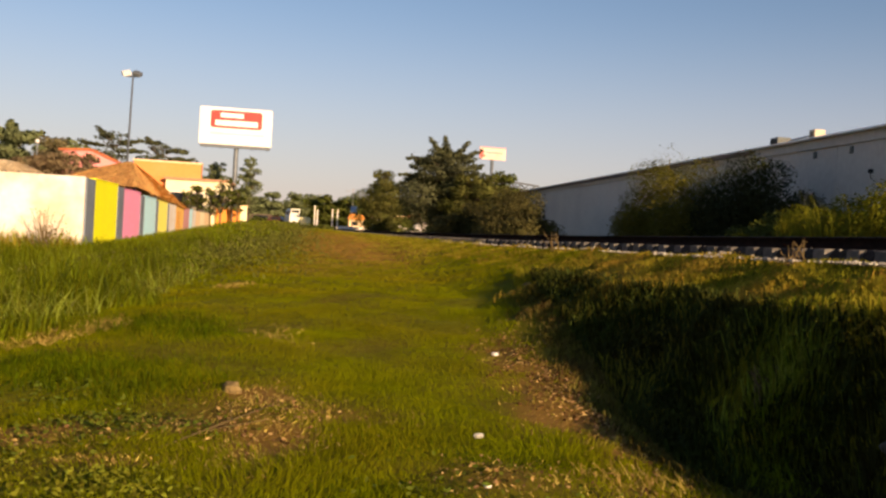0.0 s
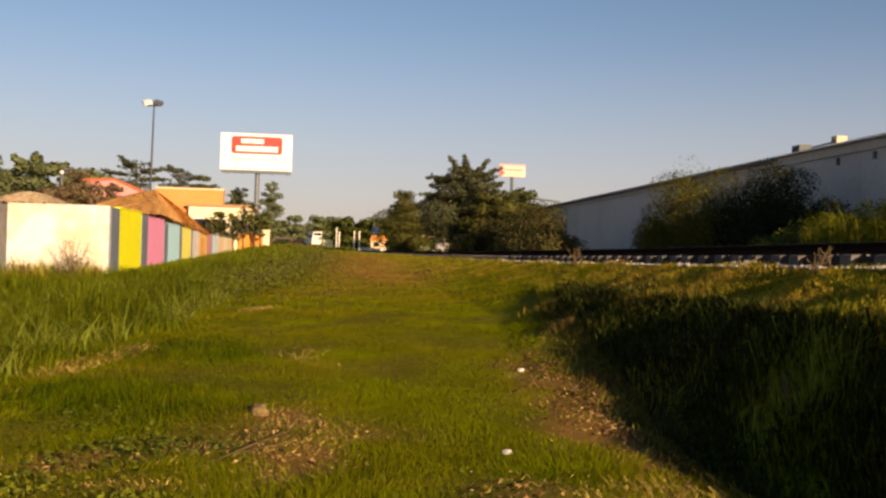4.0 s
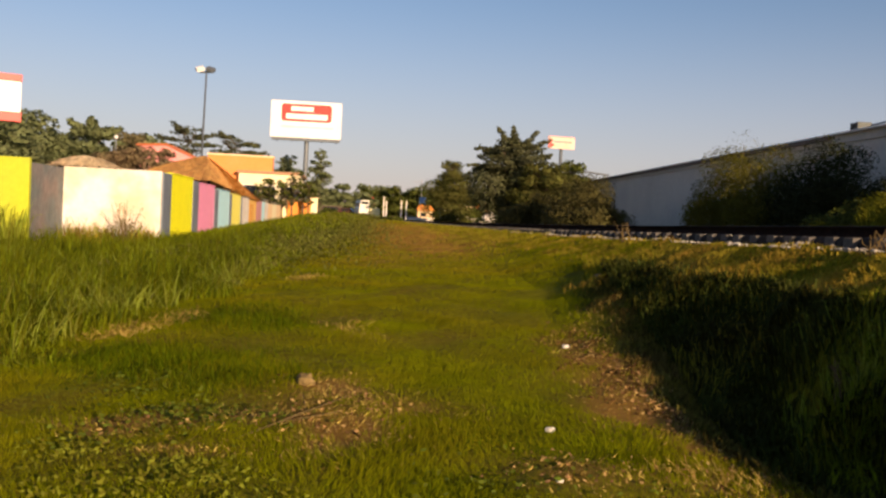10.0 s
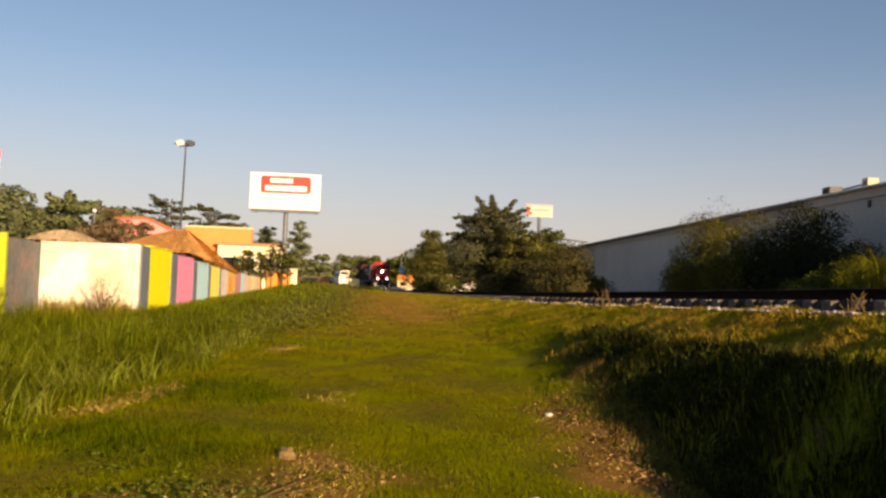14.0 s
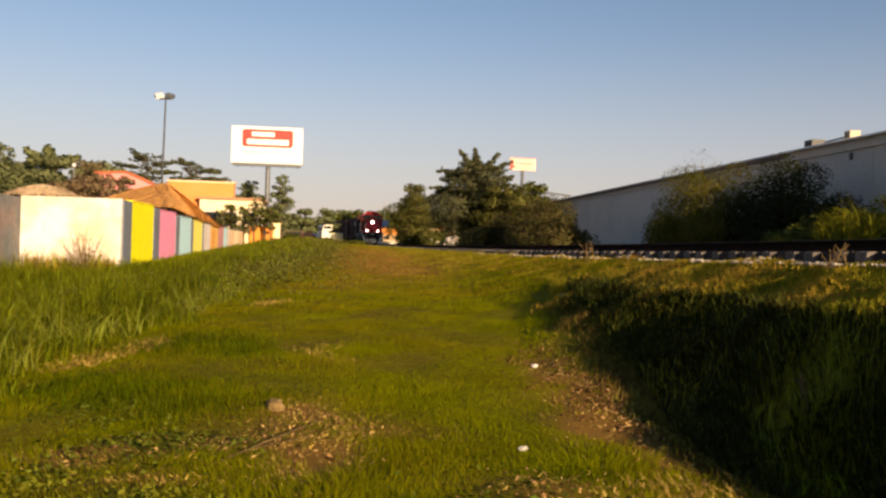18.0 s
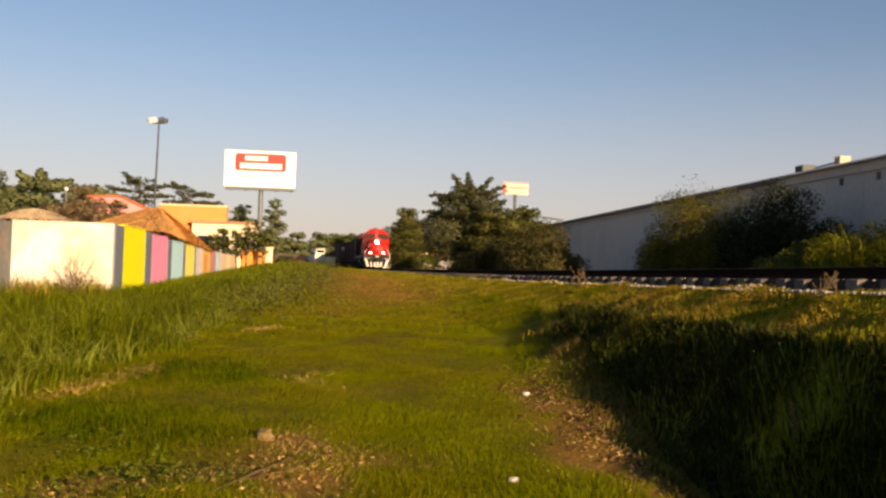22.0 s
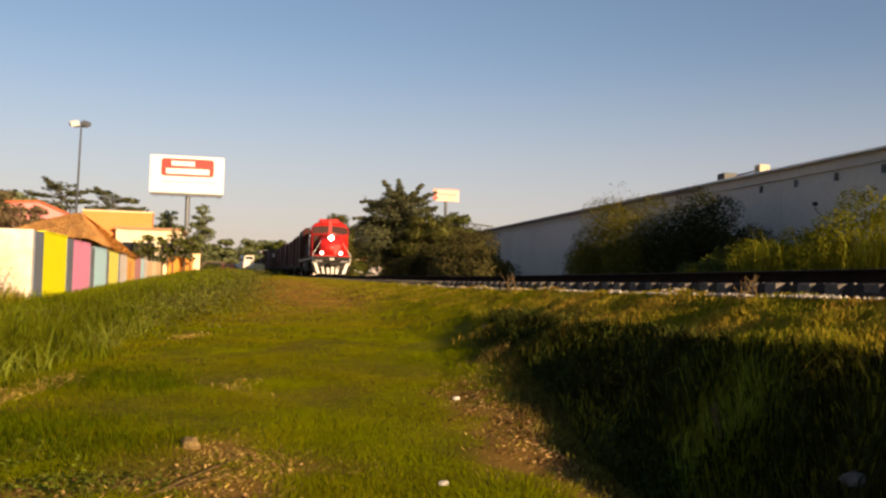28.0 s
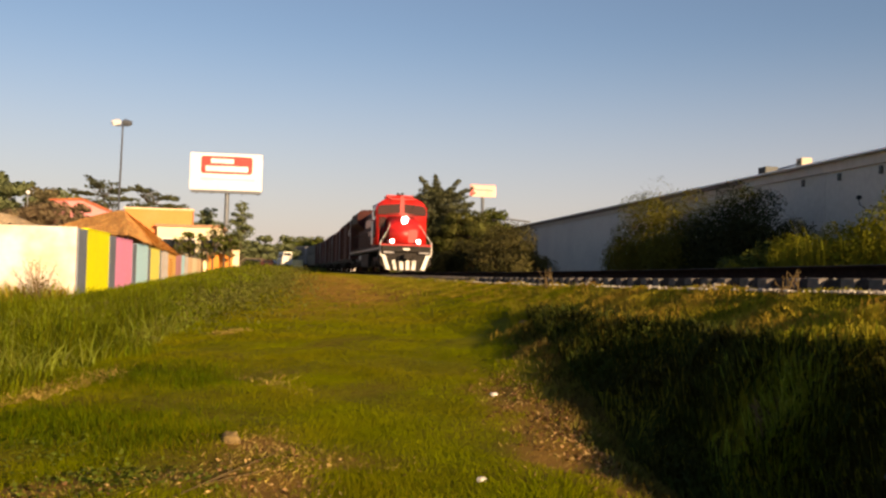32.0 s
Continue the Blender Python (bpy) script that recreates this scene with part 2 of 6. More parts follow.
# ditch leaf colour darkened to deepen the shade down in the ditch
M_DITCHSHADE = mat("shade_darkened_ditch_leaf", (0.043, 0.053, 0.009), 0.7, 0.25, 3.0, 0, stain=(0.058, 0.047, 0.012), stain_scale=0.8, stain_amount=0.7, island=0.4, translucent=0.2)
M_MAUVE = mat("mauve_paint", (0.62, 0.30, 0.30), 0.8, 0.08, 5.0, 0.12)
M_PEACH = mat("peach_paint", (0.82, 0.60, 0.35), 0.8, 0.08, 5.0, 0.12, stain=(0.78, 0.58, 0.34), stain_scale=0.5)
M_TILE = mat("red_clay_tile", (0.52, 0.16, 0.07), 0.8, 0.2, 6.0, 0.3)
M_GUTTERTILE = mat("weathered_cornice_tile", (0.46, 0.25, 0.15), 0.8, 0.2, 6.0, 0.2)
M_PALESTRAW = mat("bleached_thatch", (0.70, 0.55, 0.34), 0.95, 0.25, 5.0, 0.5, island=0.2)
M_THATCH = mat("palm_thatch", (0.60, 0.31, 0.10), 0.95, 0.3, 5.0, 0.8, stain=(0.36, 0.19, 0.08), stain_scale=0.8, island=0.25, stretch=(3, 3, 1))
M_WAREHOUSE = mat("warehouse_render", (0.52, 0.50, 0.455), 0.85, 0.07, 3.0, 0.12, stain=(0.40, 0.39, 0.37), stain_scale=0.22, stain_amount=0.6)
M_METALROOF = mat("ribbed_metal_roof", (0.45, 0.45, 0.44), 0.5, 0.12, 4.0, 0.1, metal=0.5)
M_DARK = mat("dark_fitting", (0.03, 0.03, 0.03), 0.7, 0.3, 6.0, 0.1)
M_ACBEIGE = mat("beige_cooler_steel", (0.50, 0.43, 0.31), 0.6, 0.1, 6.0, 0.05)
M_ACGREY = mat("grey_cooler_steel", (0.065, 0.078, 0.076), 0.6, 0.15, 6.0, 0.05)
M_STEEL = mat("grey_pole_paint", (0.14, 0.16, 0.18), 0.5, 0.15, 5.0, 0.05, metal=0.3)
M_DARKPOLE = mat("dark_blue_grey_pole_paint", (0.055, 0.068, 0.085), 0.6, 0.15, 5.0, 0.05)
M_SIGNWHITE = mat("white_sign_vinyl", (0.86, 0.85, 0.83), 0.45, 0.03, 2.0, 0.0)
M_SIGNRED = mat("red_sign_vinyl", (0.72, 0.055, 0.045), 0.45, 0.05, 2.0, 0.0)
M_SIGNGREY = mat("pale_grey_print", (0.66, 0.64, 0.62), 0.5, 0.05, 2.0, 0.0)
M_SIGNPEACH = mat("faded_orange_vinyl", (0.78, 0.49, 0.38), 0.5, 0.08, 2.0, 0.0)
M_LOCORED = mat("loco_red_paint", (0.54, 0.018, 0.014), 0.4, 0.14, 3.0, 0.03, stain=(0.30, 0.022, 0.017), stain_scale=1.1, stain_amount=0.7, coat=0.2)
M_LOCODARK = mat("loco_dark_maroon", (0.052, 0.014, 0.012), 0.7, 0.2, 3.0, 0.05, stain=(0.05, 0.015, 0.013), stain_scale=0.5)
M_LOCOBLACK = mat("grimy_black_steel", (0.022, 0.020, 0.018), 0.7, 0.3, 6.0, 0.1, stain=(0.05, 0.04, 0.03), stain_scale=1.0)
M_LOCOWHITE = mat("white_loco_paint", (0.80, 0.77, 0.70), 0.5, 0.06, 4.0, 0.03)
M_LOCOGREY = mat("grey_loco_paint", (0.34, 0.33, 0.33), 0.5, 0.12, 4.0, 0.03)
M_CARBROWN = mat("oxide_brown_car_paint", (0.100, 0.042, 0.031), 0.75, 0.25, 2.5, 0.1, stain=(0.07, 0.03, 0.022), stain_scale=0.6)
M_CARRED = mat("dull_red_car_paint", (0.110, 0.040, 0.031), 0.75, 0.25, 2.5, 0.1, stain=(0.08, 0.035, 0.026), stain_scale=0.6)
M_CARGREY = mat("weathered_grey_car_paint", (0.22, 0.20, 0.175), 0.75, 0.18, 2.5, 0.1, stain=(0.22, 0.19, 0.16), stain_scale=0.6)
M_TRUCKWHITE = mat("white_vehicle_paint", (0.78, 0.75, 0.64), 0.35, 0.06, 3.0, 0.0, coat=0.3)
M_CARDARKRED = mat("dark_red_vehicle_paint", (0.07, 0.022, 0.018), 0.35, 0.1, 3.0, 0.0, coat=0.3)
M_BLUE = mat("blue_sign_paint", (0.20, 0.34, 0.55), 0.5, 0.1, 3.0, 0.0)
M_RUBBER = mat("tyre_rubber", (0.02, 0.02, 0.02), 0.9, 0.2, 10.0, 0.1)
M_GLASS = glassy("dark_window_glass")
M_CABGLASS = glassy("warm_cab_glass", (0.055, 0.026, 0.022))
M_LAMPWHITE = mat("white_lamp_housing", (0.78, 0.77, 0.74), 0.4, 0.05, 5.0, 0.0)
M_HEAD = glow("headlight_glow", (1.0, 0.93, 0.82), 14.0)
M_DITCH = glow("ditch_light_glow", (1.0, 0.72, 0.66), 6.0)
M_PEBBLE = mat("pale_stone", (0.66, 0.62, 0.55), 0.85, 0.15, 20.0, 0.3)
M_CLOD = mat("brown_clod", (0.21, 0.15, 0.065), 0.95, 0.3, 20.0, 0.5)
M_ROCKDARK = mat("dark_litter", (0.125, 0.072, 0.025), 0.95, 0.3, 20.0, 0.4, island=0.5)


# ---- builders ----
def thing(name, label, category, at=(0, 0, 0), rz=0, group="", kind=""):
    ob = new(name)
    ob.matrix_world = pose(*at, 0, 0, rz)
    return tagged(ob, label, category, group, kind)


def part(name, bm, material, parent, label="", smooth=False):
    me = bpy.data.meshes.new(name)
    bm.to_mesh(me)
    bm.free()
    me.materials.append(material)
    if smooth:
        me.shade_smooth()
    ob = new(name, me)
    ob.parent = parent
    if label:
        ob["label"] = label
    return ob


def solo(name, bm, material, label, category, group="", kind="", smooth=False):
    return tagged(part(name, bm, material, None, smooth=smooth), label, category, group, kind)


def box(bm, x0, x1, y0, y1, z0, z1, bevel=0.0):
    r = bmesh.ops.create_cube(bm, size=1, matrix=Matrix.Translation(((x0 + x1) / 2, (y0 + y1) / 2, (z0 + z1) / 2)) @ Matrix.Diagonal((abs(x1 - x0), abs(y1 - y0), abs(z1 - z0), 1)))
    if bevel:
        es = list({e for v in r["verts"] for e in v.link_edges})
        bmesh.ops.bevel(bm, geom=es, offset=bevel, segments=2, affect="EDGES", profile=0.6)
    return bm


def boxes(*rows, bevel=0.0):
    bm = bmesh.new()
    for r in rows:
        box(bm, *r, bevel=bevel)
    return bm


def cyl(bm, p, q, r0, r1=None, n=10):
    p, q = Vector(p), Vector(q)
    d = q - p
    m = Matrix.Translation((p + q) / 2) @ d.to_track_quat("Z", "Y").to_matrix().to_4x4()
    bmesh.ops.create_cone(bm, cap_ends=True, segments=n, radius1=r0, radius2=r0 if r1 is None else r1, depth=d.length, matrix=m)
    return bm


def tube(*rows, n=8):
    bm = bmesh.new()
    for p, q, r in rows:
        cyl(bm, p, q, r, n=n)
    return bm


def prism(bm, pts, axis, a, b):
    """A profile of 2D points drawn out along axis from a to b."""
    def at(u, v, w):
        return {"x": (w, u, v), "y": (u, w, v), "z": (u, v, w)}[axis]
    lo = [bm.verts.new(at(u, v, a)) for u, v in pts]
    hi = [bm.verts.new(at(u, v, b)) for u, v in pts]
    n = len(pts)
    bm.faces.new(lo), bm.faces.new(hi[::-1])
    for i in range(n):
        bm.faces.new((lo[i], hi[i], hi[(i + 1) % n], lo[(i + 1) % n]))
    bmesh.ops.recalc_face_normals(bm, faces=bm.faces)
    return bm


def raw_mesh(name, verts, faces, material, smooth=False):
    """A mesh from arrays of verts (n, 3) and faces (m, k)."""
    me = bpy.data.meshes.new(name)
    m, k = faces.shape
    me.vertices.add(len(verts)), me.loops.add(m * k), me.polygons.add(m)
    me.vertices.foreach_set("co", np.ascontiguousarray(verts, np.float32).ravel())
    me.loops.foreach_set("vertex_index", np.ascontiguousarray(faces, np.int32).ravel())
    me.polygons.foreach_set("loop_start", np.arange(0, m * k, k, dtype=np.int32))
    me.update(calc_edges=True)
    me.materials.append(material)
    if smooth:
        me.shade_smooth()
    return new(name, me)


rng = np.random.default_rng(7)


# ---- the lie of the land ----
def ease(u):
    u = np.clip(u, 0, 1)
    return u * u * (3 - 2 * u)


def lane(y):
    return 0.03 + 1.30 * ease((y - 6) / 52) + 0.10 * ease((y - 58) / 60)


def rail_z(y):
    return EYE - 0.08 + 0.48 * np.exp(-np.maximum(y, 0) / 30)


def track_x(y):
    return 7.8 + 0.55 * ease((y - 72) / 55) * (1 - ease((y - 150) / 35)) - 0.0058 * np.maximum(np.minimum(y, 204) - 168, 0) ** 2 - 0.4176 * np.maximum(y - 204, 0)


def ditch_left(y):
    return 2.75 + 0.02 * np.clip(y - 5, 0, 40) ** 1.75 + 0.30 * np.exp(-((y - 4.6) / 0.9) ** 2) + 0.10 * np.exp(-((y - 10.2) / 1.4) ** 2)


def land(x, y):
    x, y = np.broadcast_arrays(np.asarray(x, float), np.asarray(y, float))
    ln, rz = lane(y), rail_z(y)
    deep = 1 - ease((y - 5.2) / 7.9)
    xl = np.minimum(ditch_left(y), 4.0)
    top = rz - 0.35 + 0.06 * np.sin(1.7 * y) * np.sin(0.6 * y + 1)
    low = ln * 0.42 - 0.26
    far = ease((y - 90) / 40)
    low = low * (1 - far) + ln * far

    def slope(px):
        return ln + (top - ln) * np.clip((px - 2.2) / 3.95, 0, 1) ** 1.3

    one = 1 + 0 * y
    # unseen dip added to the bank crest to let sun onto the ditch tuft
    sun_dip = 0.30 * np.exp(-((y - 5.7) / 0.6) ** 2)
    crest = np.maximum(4.80 + 0.08 * np.sin(1.15 * y + 2.3) + 0.05 * np.sin(2.9 * y) - 0.50 * np.exp(-((y - 12.0) / 0.7) ** 2) + 0.50 * np.exp(-((y - 10.5) / 0.55) ** 2), np.maximum(xl + 0.85, 4.0) + 0.15)
    rows = ((-4000 * one, low, low), (-30 * one, low, low), (-7.0 * one, low, low), (-3.0 * one, ln - 0.12, ln - 0.12), (-1.0 * one, ln + 0.03, ln + 0.03), (xl - 0.6, ln, None), (xl, ln - 0.06, None),
            (xl + 0.5, -0.40 * one, None), (np.maximum(xl + 0.85, 4.0), -0.42 * one, None), (crest - 0.45 * (crest - np.maximum(xl + 0.85, 4.0)), top - 0.92 - sun_dip, None), (crest, top - 0.30 - sun_dip - 0.10 * ease((y - 1) / 6), None), (6.15 * one, top, None),
            (9.5 * one, top, top), (10.6 * one, rz - 0.5, rz - 0.5), (4000 * one, rz - 0.5, rz - 0.5))
    xs = [r[0] for r in rows]
    zs = [r[1] if r[2] is not None else r[1] * deep + (1 - deep) * slope(r[0]) for r in rows]
    q = x
    z = zs[0].copy()
    for i in range(len(xs) - 1):
        w = np.clip((q - xs[i]) / np.maximum(xs[i + 1] - xs[i], 1e-3), 0, 1)
        z = np.where(q >= xs[i], zs[i] * (1 - w) + zs[i + 1] * w, z)
    rough = 0.022 * np.sin(1.9 * x + 0.7 * y) * np.sin(1.3 * y - 0.8 * x) + 0.02 * np.sin(4.1 * x + 1.3) * np.sin(3.7 * y)
    for cx, cy, cr, ch in ((3.95, 6.85, 0.30, 0.50), (5.6, 9.3, 0.30, 0.13), (5.45, 13.6, 0.3, 0.10), (5.4, 7.6, 0.3, 0.08), (4.0, 13.6, 0.35, 0.05), (4.35, 14.9, 0.3, 0.06), (3.75, 12.7, 0.25, 0.07), (4.45, 12.1, 0.3, 0.12)):
        z = z + ch * np.exp(-((x - cx) / cr) ** 2 - ((y - cy) / cr) ** 2)
    return z + rough * (np.abs(q - 7.8) > 2.2) * (q < 60) * (q > -60)


def spots(x, y):
    """How bare and dry the turf is, 0 to 1."""
    s = 0 * x
    for cx, cy, rx, ry, w in ((-0.05, 6.95, 0.42, 1.2, 1.05), (-0.15, 8.0, 0.40, 0.45, 1.0), (-0.1, 6.2, 0.35, 0.5, 0.9), (-2.75, 11.8, 0.35, 0.7, 0.5), (-2.35, 13.1, 0.30, 0.6, 0.4), (-0.9, 18.6, 0.35, 0.5, 1.2), (0.02, 11.5, 0.28, 0.35, 0.9), (0.1, 10.9, 0.7, 0.35, 0.5),
                              (2.72, 9.6, 0.42, 1.9, 1.5), (2.62, 7.6, 0.42, 1.3, 1.6), (2.25, 7.2, 0.45, 0.9, 0.55), (1.42, 5.5, 0.35, 0.35, 0.5), (2.5, 5.45, 0.45, 0.35, 0.6), (0.72, 7.25, 0.42, 0.35, 0.7), (-1.0, 6.75, 0.55, 0.3, 1.0), (-1.0, 5.7, 0.4, 0.2, 0.9), (-1.75, 6.9, 0.35, 0.4, 0.8), (-1.6, 6.5, 0.8, 0.5, 0.8), (1.9, 36, 1.7, 9, 1.8), (3.4, 32, 1.5, 6, 1.1), (0.6, 24, 1.0, 3, 0.4), (3.0, 46, 2.6, 9, 1.0),
                              (5.2, 14.0, 0.8, 3.0, 0.35), (2.0, 5.4, 0.9, 0.8, 0.35)):
        s = s + w * np.exp(-((x - cx) / rx) ** 2 - ((y - cy) / ry) ** 2)
    wob = 0.75 + 0.35 * np.sin(5.3 * x + 1.1 * y) * np.sin(4.1 * y - 2.0 * x) + 0.2 * np.sin(13 * x) * np.sin(11 * y + 2)
    return np.clip(s * wob, 0, 1)


def steps(*legs):
    out = [np.arange(a, b, d) for a, b, d in legs]
    return np.concatenate(out)


gx = steps((-4000, -400, 600), (-400, -60, 40), (-60, -12, 4), (-12, -4, 0.5), (-4, 7, 0.12), (7, 16, 0.6), (16, 60, 4), (60, 400, 40), (400, 4001, 600))
gy = steps((-400, -40, 60), (-40, 2, 3), (2, 24, 0.14), (24, 60, 0.6), (60, 200, 4), (200, 800, 50), (800, 4401, 600))
GX, GY = np.meshgrid(gx, gy)
nx, ny = len(gx), len(gy)
idx = np.arange(nx * ny).reshape(ny, nx)
quads = np.stack([idx[:-1, :-1], idx[:-1, 1:], idx[1:, 1:], idx[1:, :-1]], -1).reshape(-1, 4)
ground = raw_mesh("ground", np.stack([GX, GY, land(GX, GY)], -1).reshape(-1, 3), quads, M_GROUND, True)
tagged(ground, "uneven turf and bare earth beside a railway with a ditch", "ground", kind="structure")
bare = ground.data.attributes.new("bare", "FLOAT", "POINT")
bare.data.foreach_set("value", spots(GX, GY).astype(np.float32).ravel())
gn = M_GROUND.node_tree
g_attr = gn.nodes.new("ShaderNodeAttribute")
g_attr.attribute_name = "bare"
g_mix = gn.nodes.new("ShaderNodeMix")
g_mix.data_type = "RGBA"
g_mix.inputs[7].default_value = (0.215, 0.122, 0.028, 1)
g_bsdf = gn.nodes["Principled BSDF"]
g_src = g_bsdf.inputs["Base Color"].links[0].from_socket
gn.links.new(g_src, g_mix.inputs[6])
gn.links.new(g_attr.outputs["Fac"], g_mix.inputs[0])
gn.links.new(g_mix.outputs[2], g_bsdf.inputs["Base Color"])


# ---- grass ----
def blades(name, xy, h, w, material, label, lean=0.5, bow=True, lift=0.0, low=0.2, wild=0.9):
    n = len(xy)
    base = np.column_stack([xy, land(xy[:, 0], xy[:, 1]) - 0.01 + lift])
    az = rng.uniform(0, 2 * np.pi, n)
    side = np.column_stack([np.cos(az), np.sin(az), 0 * az]) * (w / 2)[:, None]
    la = 3.0 * np.sin(2.1 * xy[:, 0] + 1.3 * np.sin(1.7 * xy[:, 1])) + 2.2 * np.sin(1.9 * xy[:, 1] + 0.9) + rng.normal(0, wild, n)
    ln = lean * rng.uniform(low, 1.0, n)
    droop = rng.uniform(0.6, 1.0, n) if bow else 1.0
    tip = base + np.column_stack([np.cos(la) * ln, np.sin(la) * ln, np.sqrt(1 - np.minimum(ln, 0.95) ** 2) * droop]) * h[:, None]
    if bow:
        mid = base + np.column_stack([np.cos(la) * ln * 0.3, np.sin(la) * ln * 0.3, 0.62 + 0 * ln]) * h[:, None]
        v = np.stack([base - side, base + side, mid + side * 0.8, mid - side * 0.8, tip], 1).reshape(-1, 3)
        o = np.arange(n)[:, None] * 5
        f = np.concatenate([o + [0, 1, 2], o + [0, 2, 3], o + [3, 2, 4]])
    else:
        v = np.stack([base - side, base + side, tip], 1).reshape(-1, 3)
        f = np.arange(n)[:, None] * 3 + [0, 1, 2]
    return tagged(raw_mesh(name, v, f, material), label, "grass", kind="stuff")


def arching(name, xy, h, w, material, label):
    """Long blades that rise, bow over and hang at the tip."""
    n = len(xy)
    base = np.column_stack([xy, land(xy[:, 0], xy[:, 1]) - 0.02])
    az = rng.uniform(0, 2 * np.pi, n)
    face = az + np.pi / 2 + rng.normal(0, 0.5, n)
    side = np.column_stack([np.cos(face), np.sin(face), 0 * az]) * (w / 2)[:, None]
    bend, start = rng.uniform(0.5, 2.3, n), rng.uniform(0.05, 0.5, n)
    at, rows = base, [base - side, base + side]
    for k in range(4):
        a = start + bend * (k + 0.5) / 4
        at = at + np.column_stack([np.cos(az) * np.sin(a), np.sin(az) * np.sin(a), np.cos(a)]) * (h / 4)[:, None]
        rows += [at - side * (0.9 - 0.2 * k), at + side * (0.9 - 0.2 * k)] if k < 3 else [at]
    o = np.arange(n)[:, None] * 9
    f = np.concatenate([o + q for k in (0, 2, 4) for q in ([k, k + 1, k + 3], [k, k + 3, k + 2])] + [o + [6, 7, 8]])
    return tagged(raw_mesh(name, np.stack(rows, 1).reshape(-1, 3), f, material), label, "grass", kind="stuff")


def scatter(n, x0, x1, y0, y1, keep):
    """n points, thicker towards y0, of which keep(x, y) tells the share that stays."""
    x = rng.uniform(x0, x1, n)
    y = y0 * (y1 / y0) ** rng.uniform(0, 1, n)
    k = rng.uniform(0, 1, n) < keep(x, y)
    return np.column_stack([x, y])[k]


def clump(x, y, f=1.0):
    return 0.5 + 0.28 * np.sin(2.3 * f * x + 1.7 * np.sin(1.1 * f * y)) + 0.28 * np.sin(1.9 * f * y + 1.3 * np.sin(1.6 * f * x + 2))


def edge_left(y):
    return np.interp(y, [4, 8, 11, 13, 15, 17, 25, 40, 60, 90], [-3.2, -3.1, -3.05, -2.75, -2.3, -1.8, -0.9, 0.3, 0.9, 1.0])


def lane_keep(x, y):
    return (x > edge_left(y) - 0.6) * (x < ditch_left(y) - 0.1 + 0.2 * np.sin(3.1 * y) * np.sin(1.7 * y + 1)) * (1 - 0.93 * spots(x, y)) * np.clip(0.55 + 0.7 * clump(x, y, 1.7), 0, 1)


p = scatter(520000, -3.8, 5.0, 4.6, 17, lane_keep)
c = clump(p[:, 0], p[:, 1], 1.2)
blades("lane_grass", p, rng.uniform(0.018, 0.070, len(p)) * (0.5 + 1.0 * c), rng.uniform(0.004, 0.010, len(p)), M_LANE, "short sunlit grass on the trodden lane", 0.9, False)
p = scatter(130000, -2.5, 6.0, 17, 70, lambda x, y: (x > edge_left(y) - 0.5) * (x < 5.9) * (1 - 0.97 * spots(x, y)))
blades("lane_grass", p, rng.uniform(0.03, 0.10, len(p)), 0.008 + 0.0005 * p[:, 1], M_LANEFAR, "short sunlit grass farther up the lane", 0.7, False)
p = scatter(125000, -12, 1.2, 6.5, 34, lambda x, y: (x < edge_left(y) + 0.35 * np.sin(2.1 * y) + 0.28 * np.sin(5.3 * y + 1) + 0.2 * np.sin(9.1 * y) - 0.2) * (x > -1.4 - 0.34 * y) * (1 - 0.9 * spots(x, y)) * np.clip(0.25 + 1.1 * clump(x, y, 0.9), 0, 1))
c = clump(p[:, 0], p[:, 1], 0.7)
rise = ease((edge_left(p[:, 1]) - p[:, 0]) / 1.6)
blades("tall_grass", p, (0.16 + 0.50 * rise) * rng.uniform(0.3, 1.25, len(p)) * (0.25 + 1.2 * c) * (1.45 - 0.45 * ease((p[:, 1] - 12) / 8)), rng.uniform(0.008, 0.018, len(p)), M_TALL, "tall green grass between the lane and the painted wall", 0.97, low=0.3, wild=1.6)
p = scatter(60000, -14, 2.0, 34, 110, lambda x, y: ease((edge_left(y) + 0.4 - x) / 1.6) * (x > -0.30 * y))
blades("tall_grass", p, rng.uniform(0.25, 0.6, len(p)), rng.uniform(0.02, 0.05, len(p)), M_TALL, "tall green grass along the far painted wall", 0.6)
p = scatter(110000, 2.6, 6.3, 4.6, 34, lambda x, y: (x > ditch_left(y) + np.where(y < 15, 0.45, 0.1)) * (x < 6.2) * np.where((land(x, y) < rail_z(y) - 1.15) & (y < 15), 0.25, 1) * np.clip(0.1 + 1.2 * clump(x, y, 1.6), 0, 1))
c = clump(p[:, 0], p[:, 1], 1.1)
blades("bank_grass", p, rng.uniform(0.08, 0.26, len(p)) * (0.5 + 0.9 * c) * (1.0 - 0.65 * ease((p[:, 0] - 4.6) / 0.5)) * (1 - 0.65 * np.exp(-((p[:, 0] - 3.95) / 0.6) ** 2 - ((p[:, 1] - 13.6) / 1.8) ** 2)), rng.uniform(0.007, 0.016, len(p)), M_BANK, "rough dry and green grass on the ditch bank", 0.7)
# weeds in the ditch, with its deep shade put into their leaf colour
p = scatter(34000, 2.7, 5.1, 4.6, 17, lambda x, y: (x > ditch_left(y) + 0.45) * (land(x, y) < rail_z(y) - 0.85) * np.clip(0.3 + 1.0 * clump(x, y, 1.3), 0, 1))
blades("ditch_weeds", p, rng.uniform(0.10, 0.34, len(p)), rng.uniform(0.012, 0.03, len(p)), M_DITCHSHADE, "weeds filling the ditch, its shade painted into their colour", 0.95)
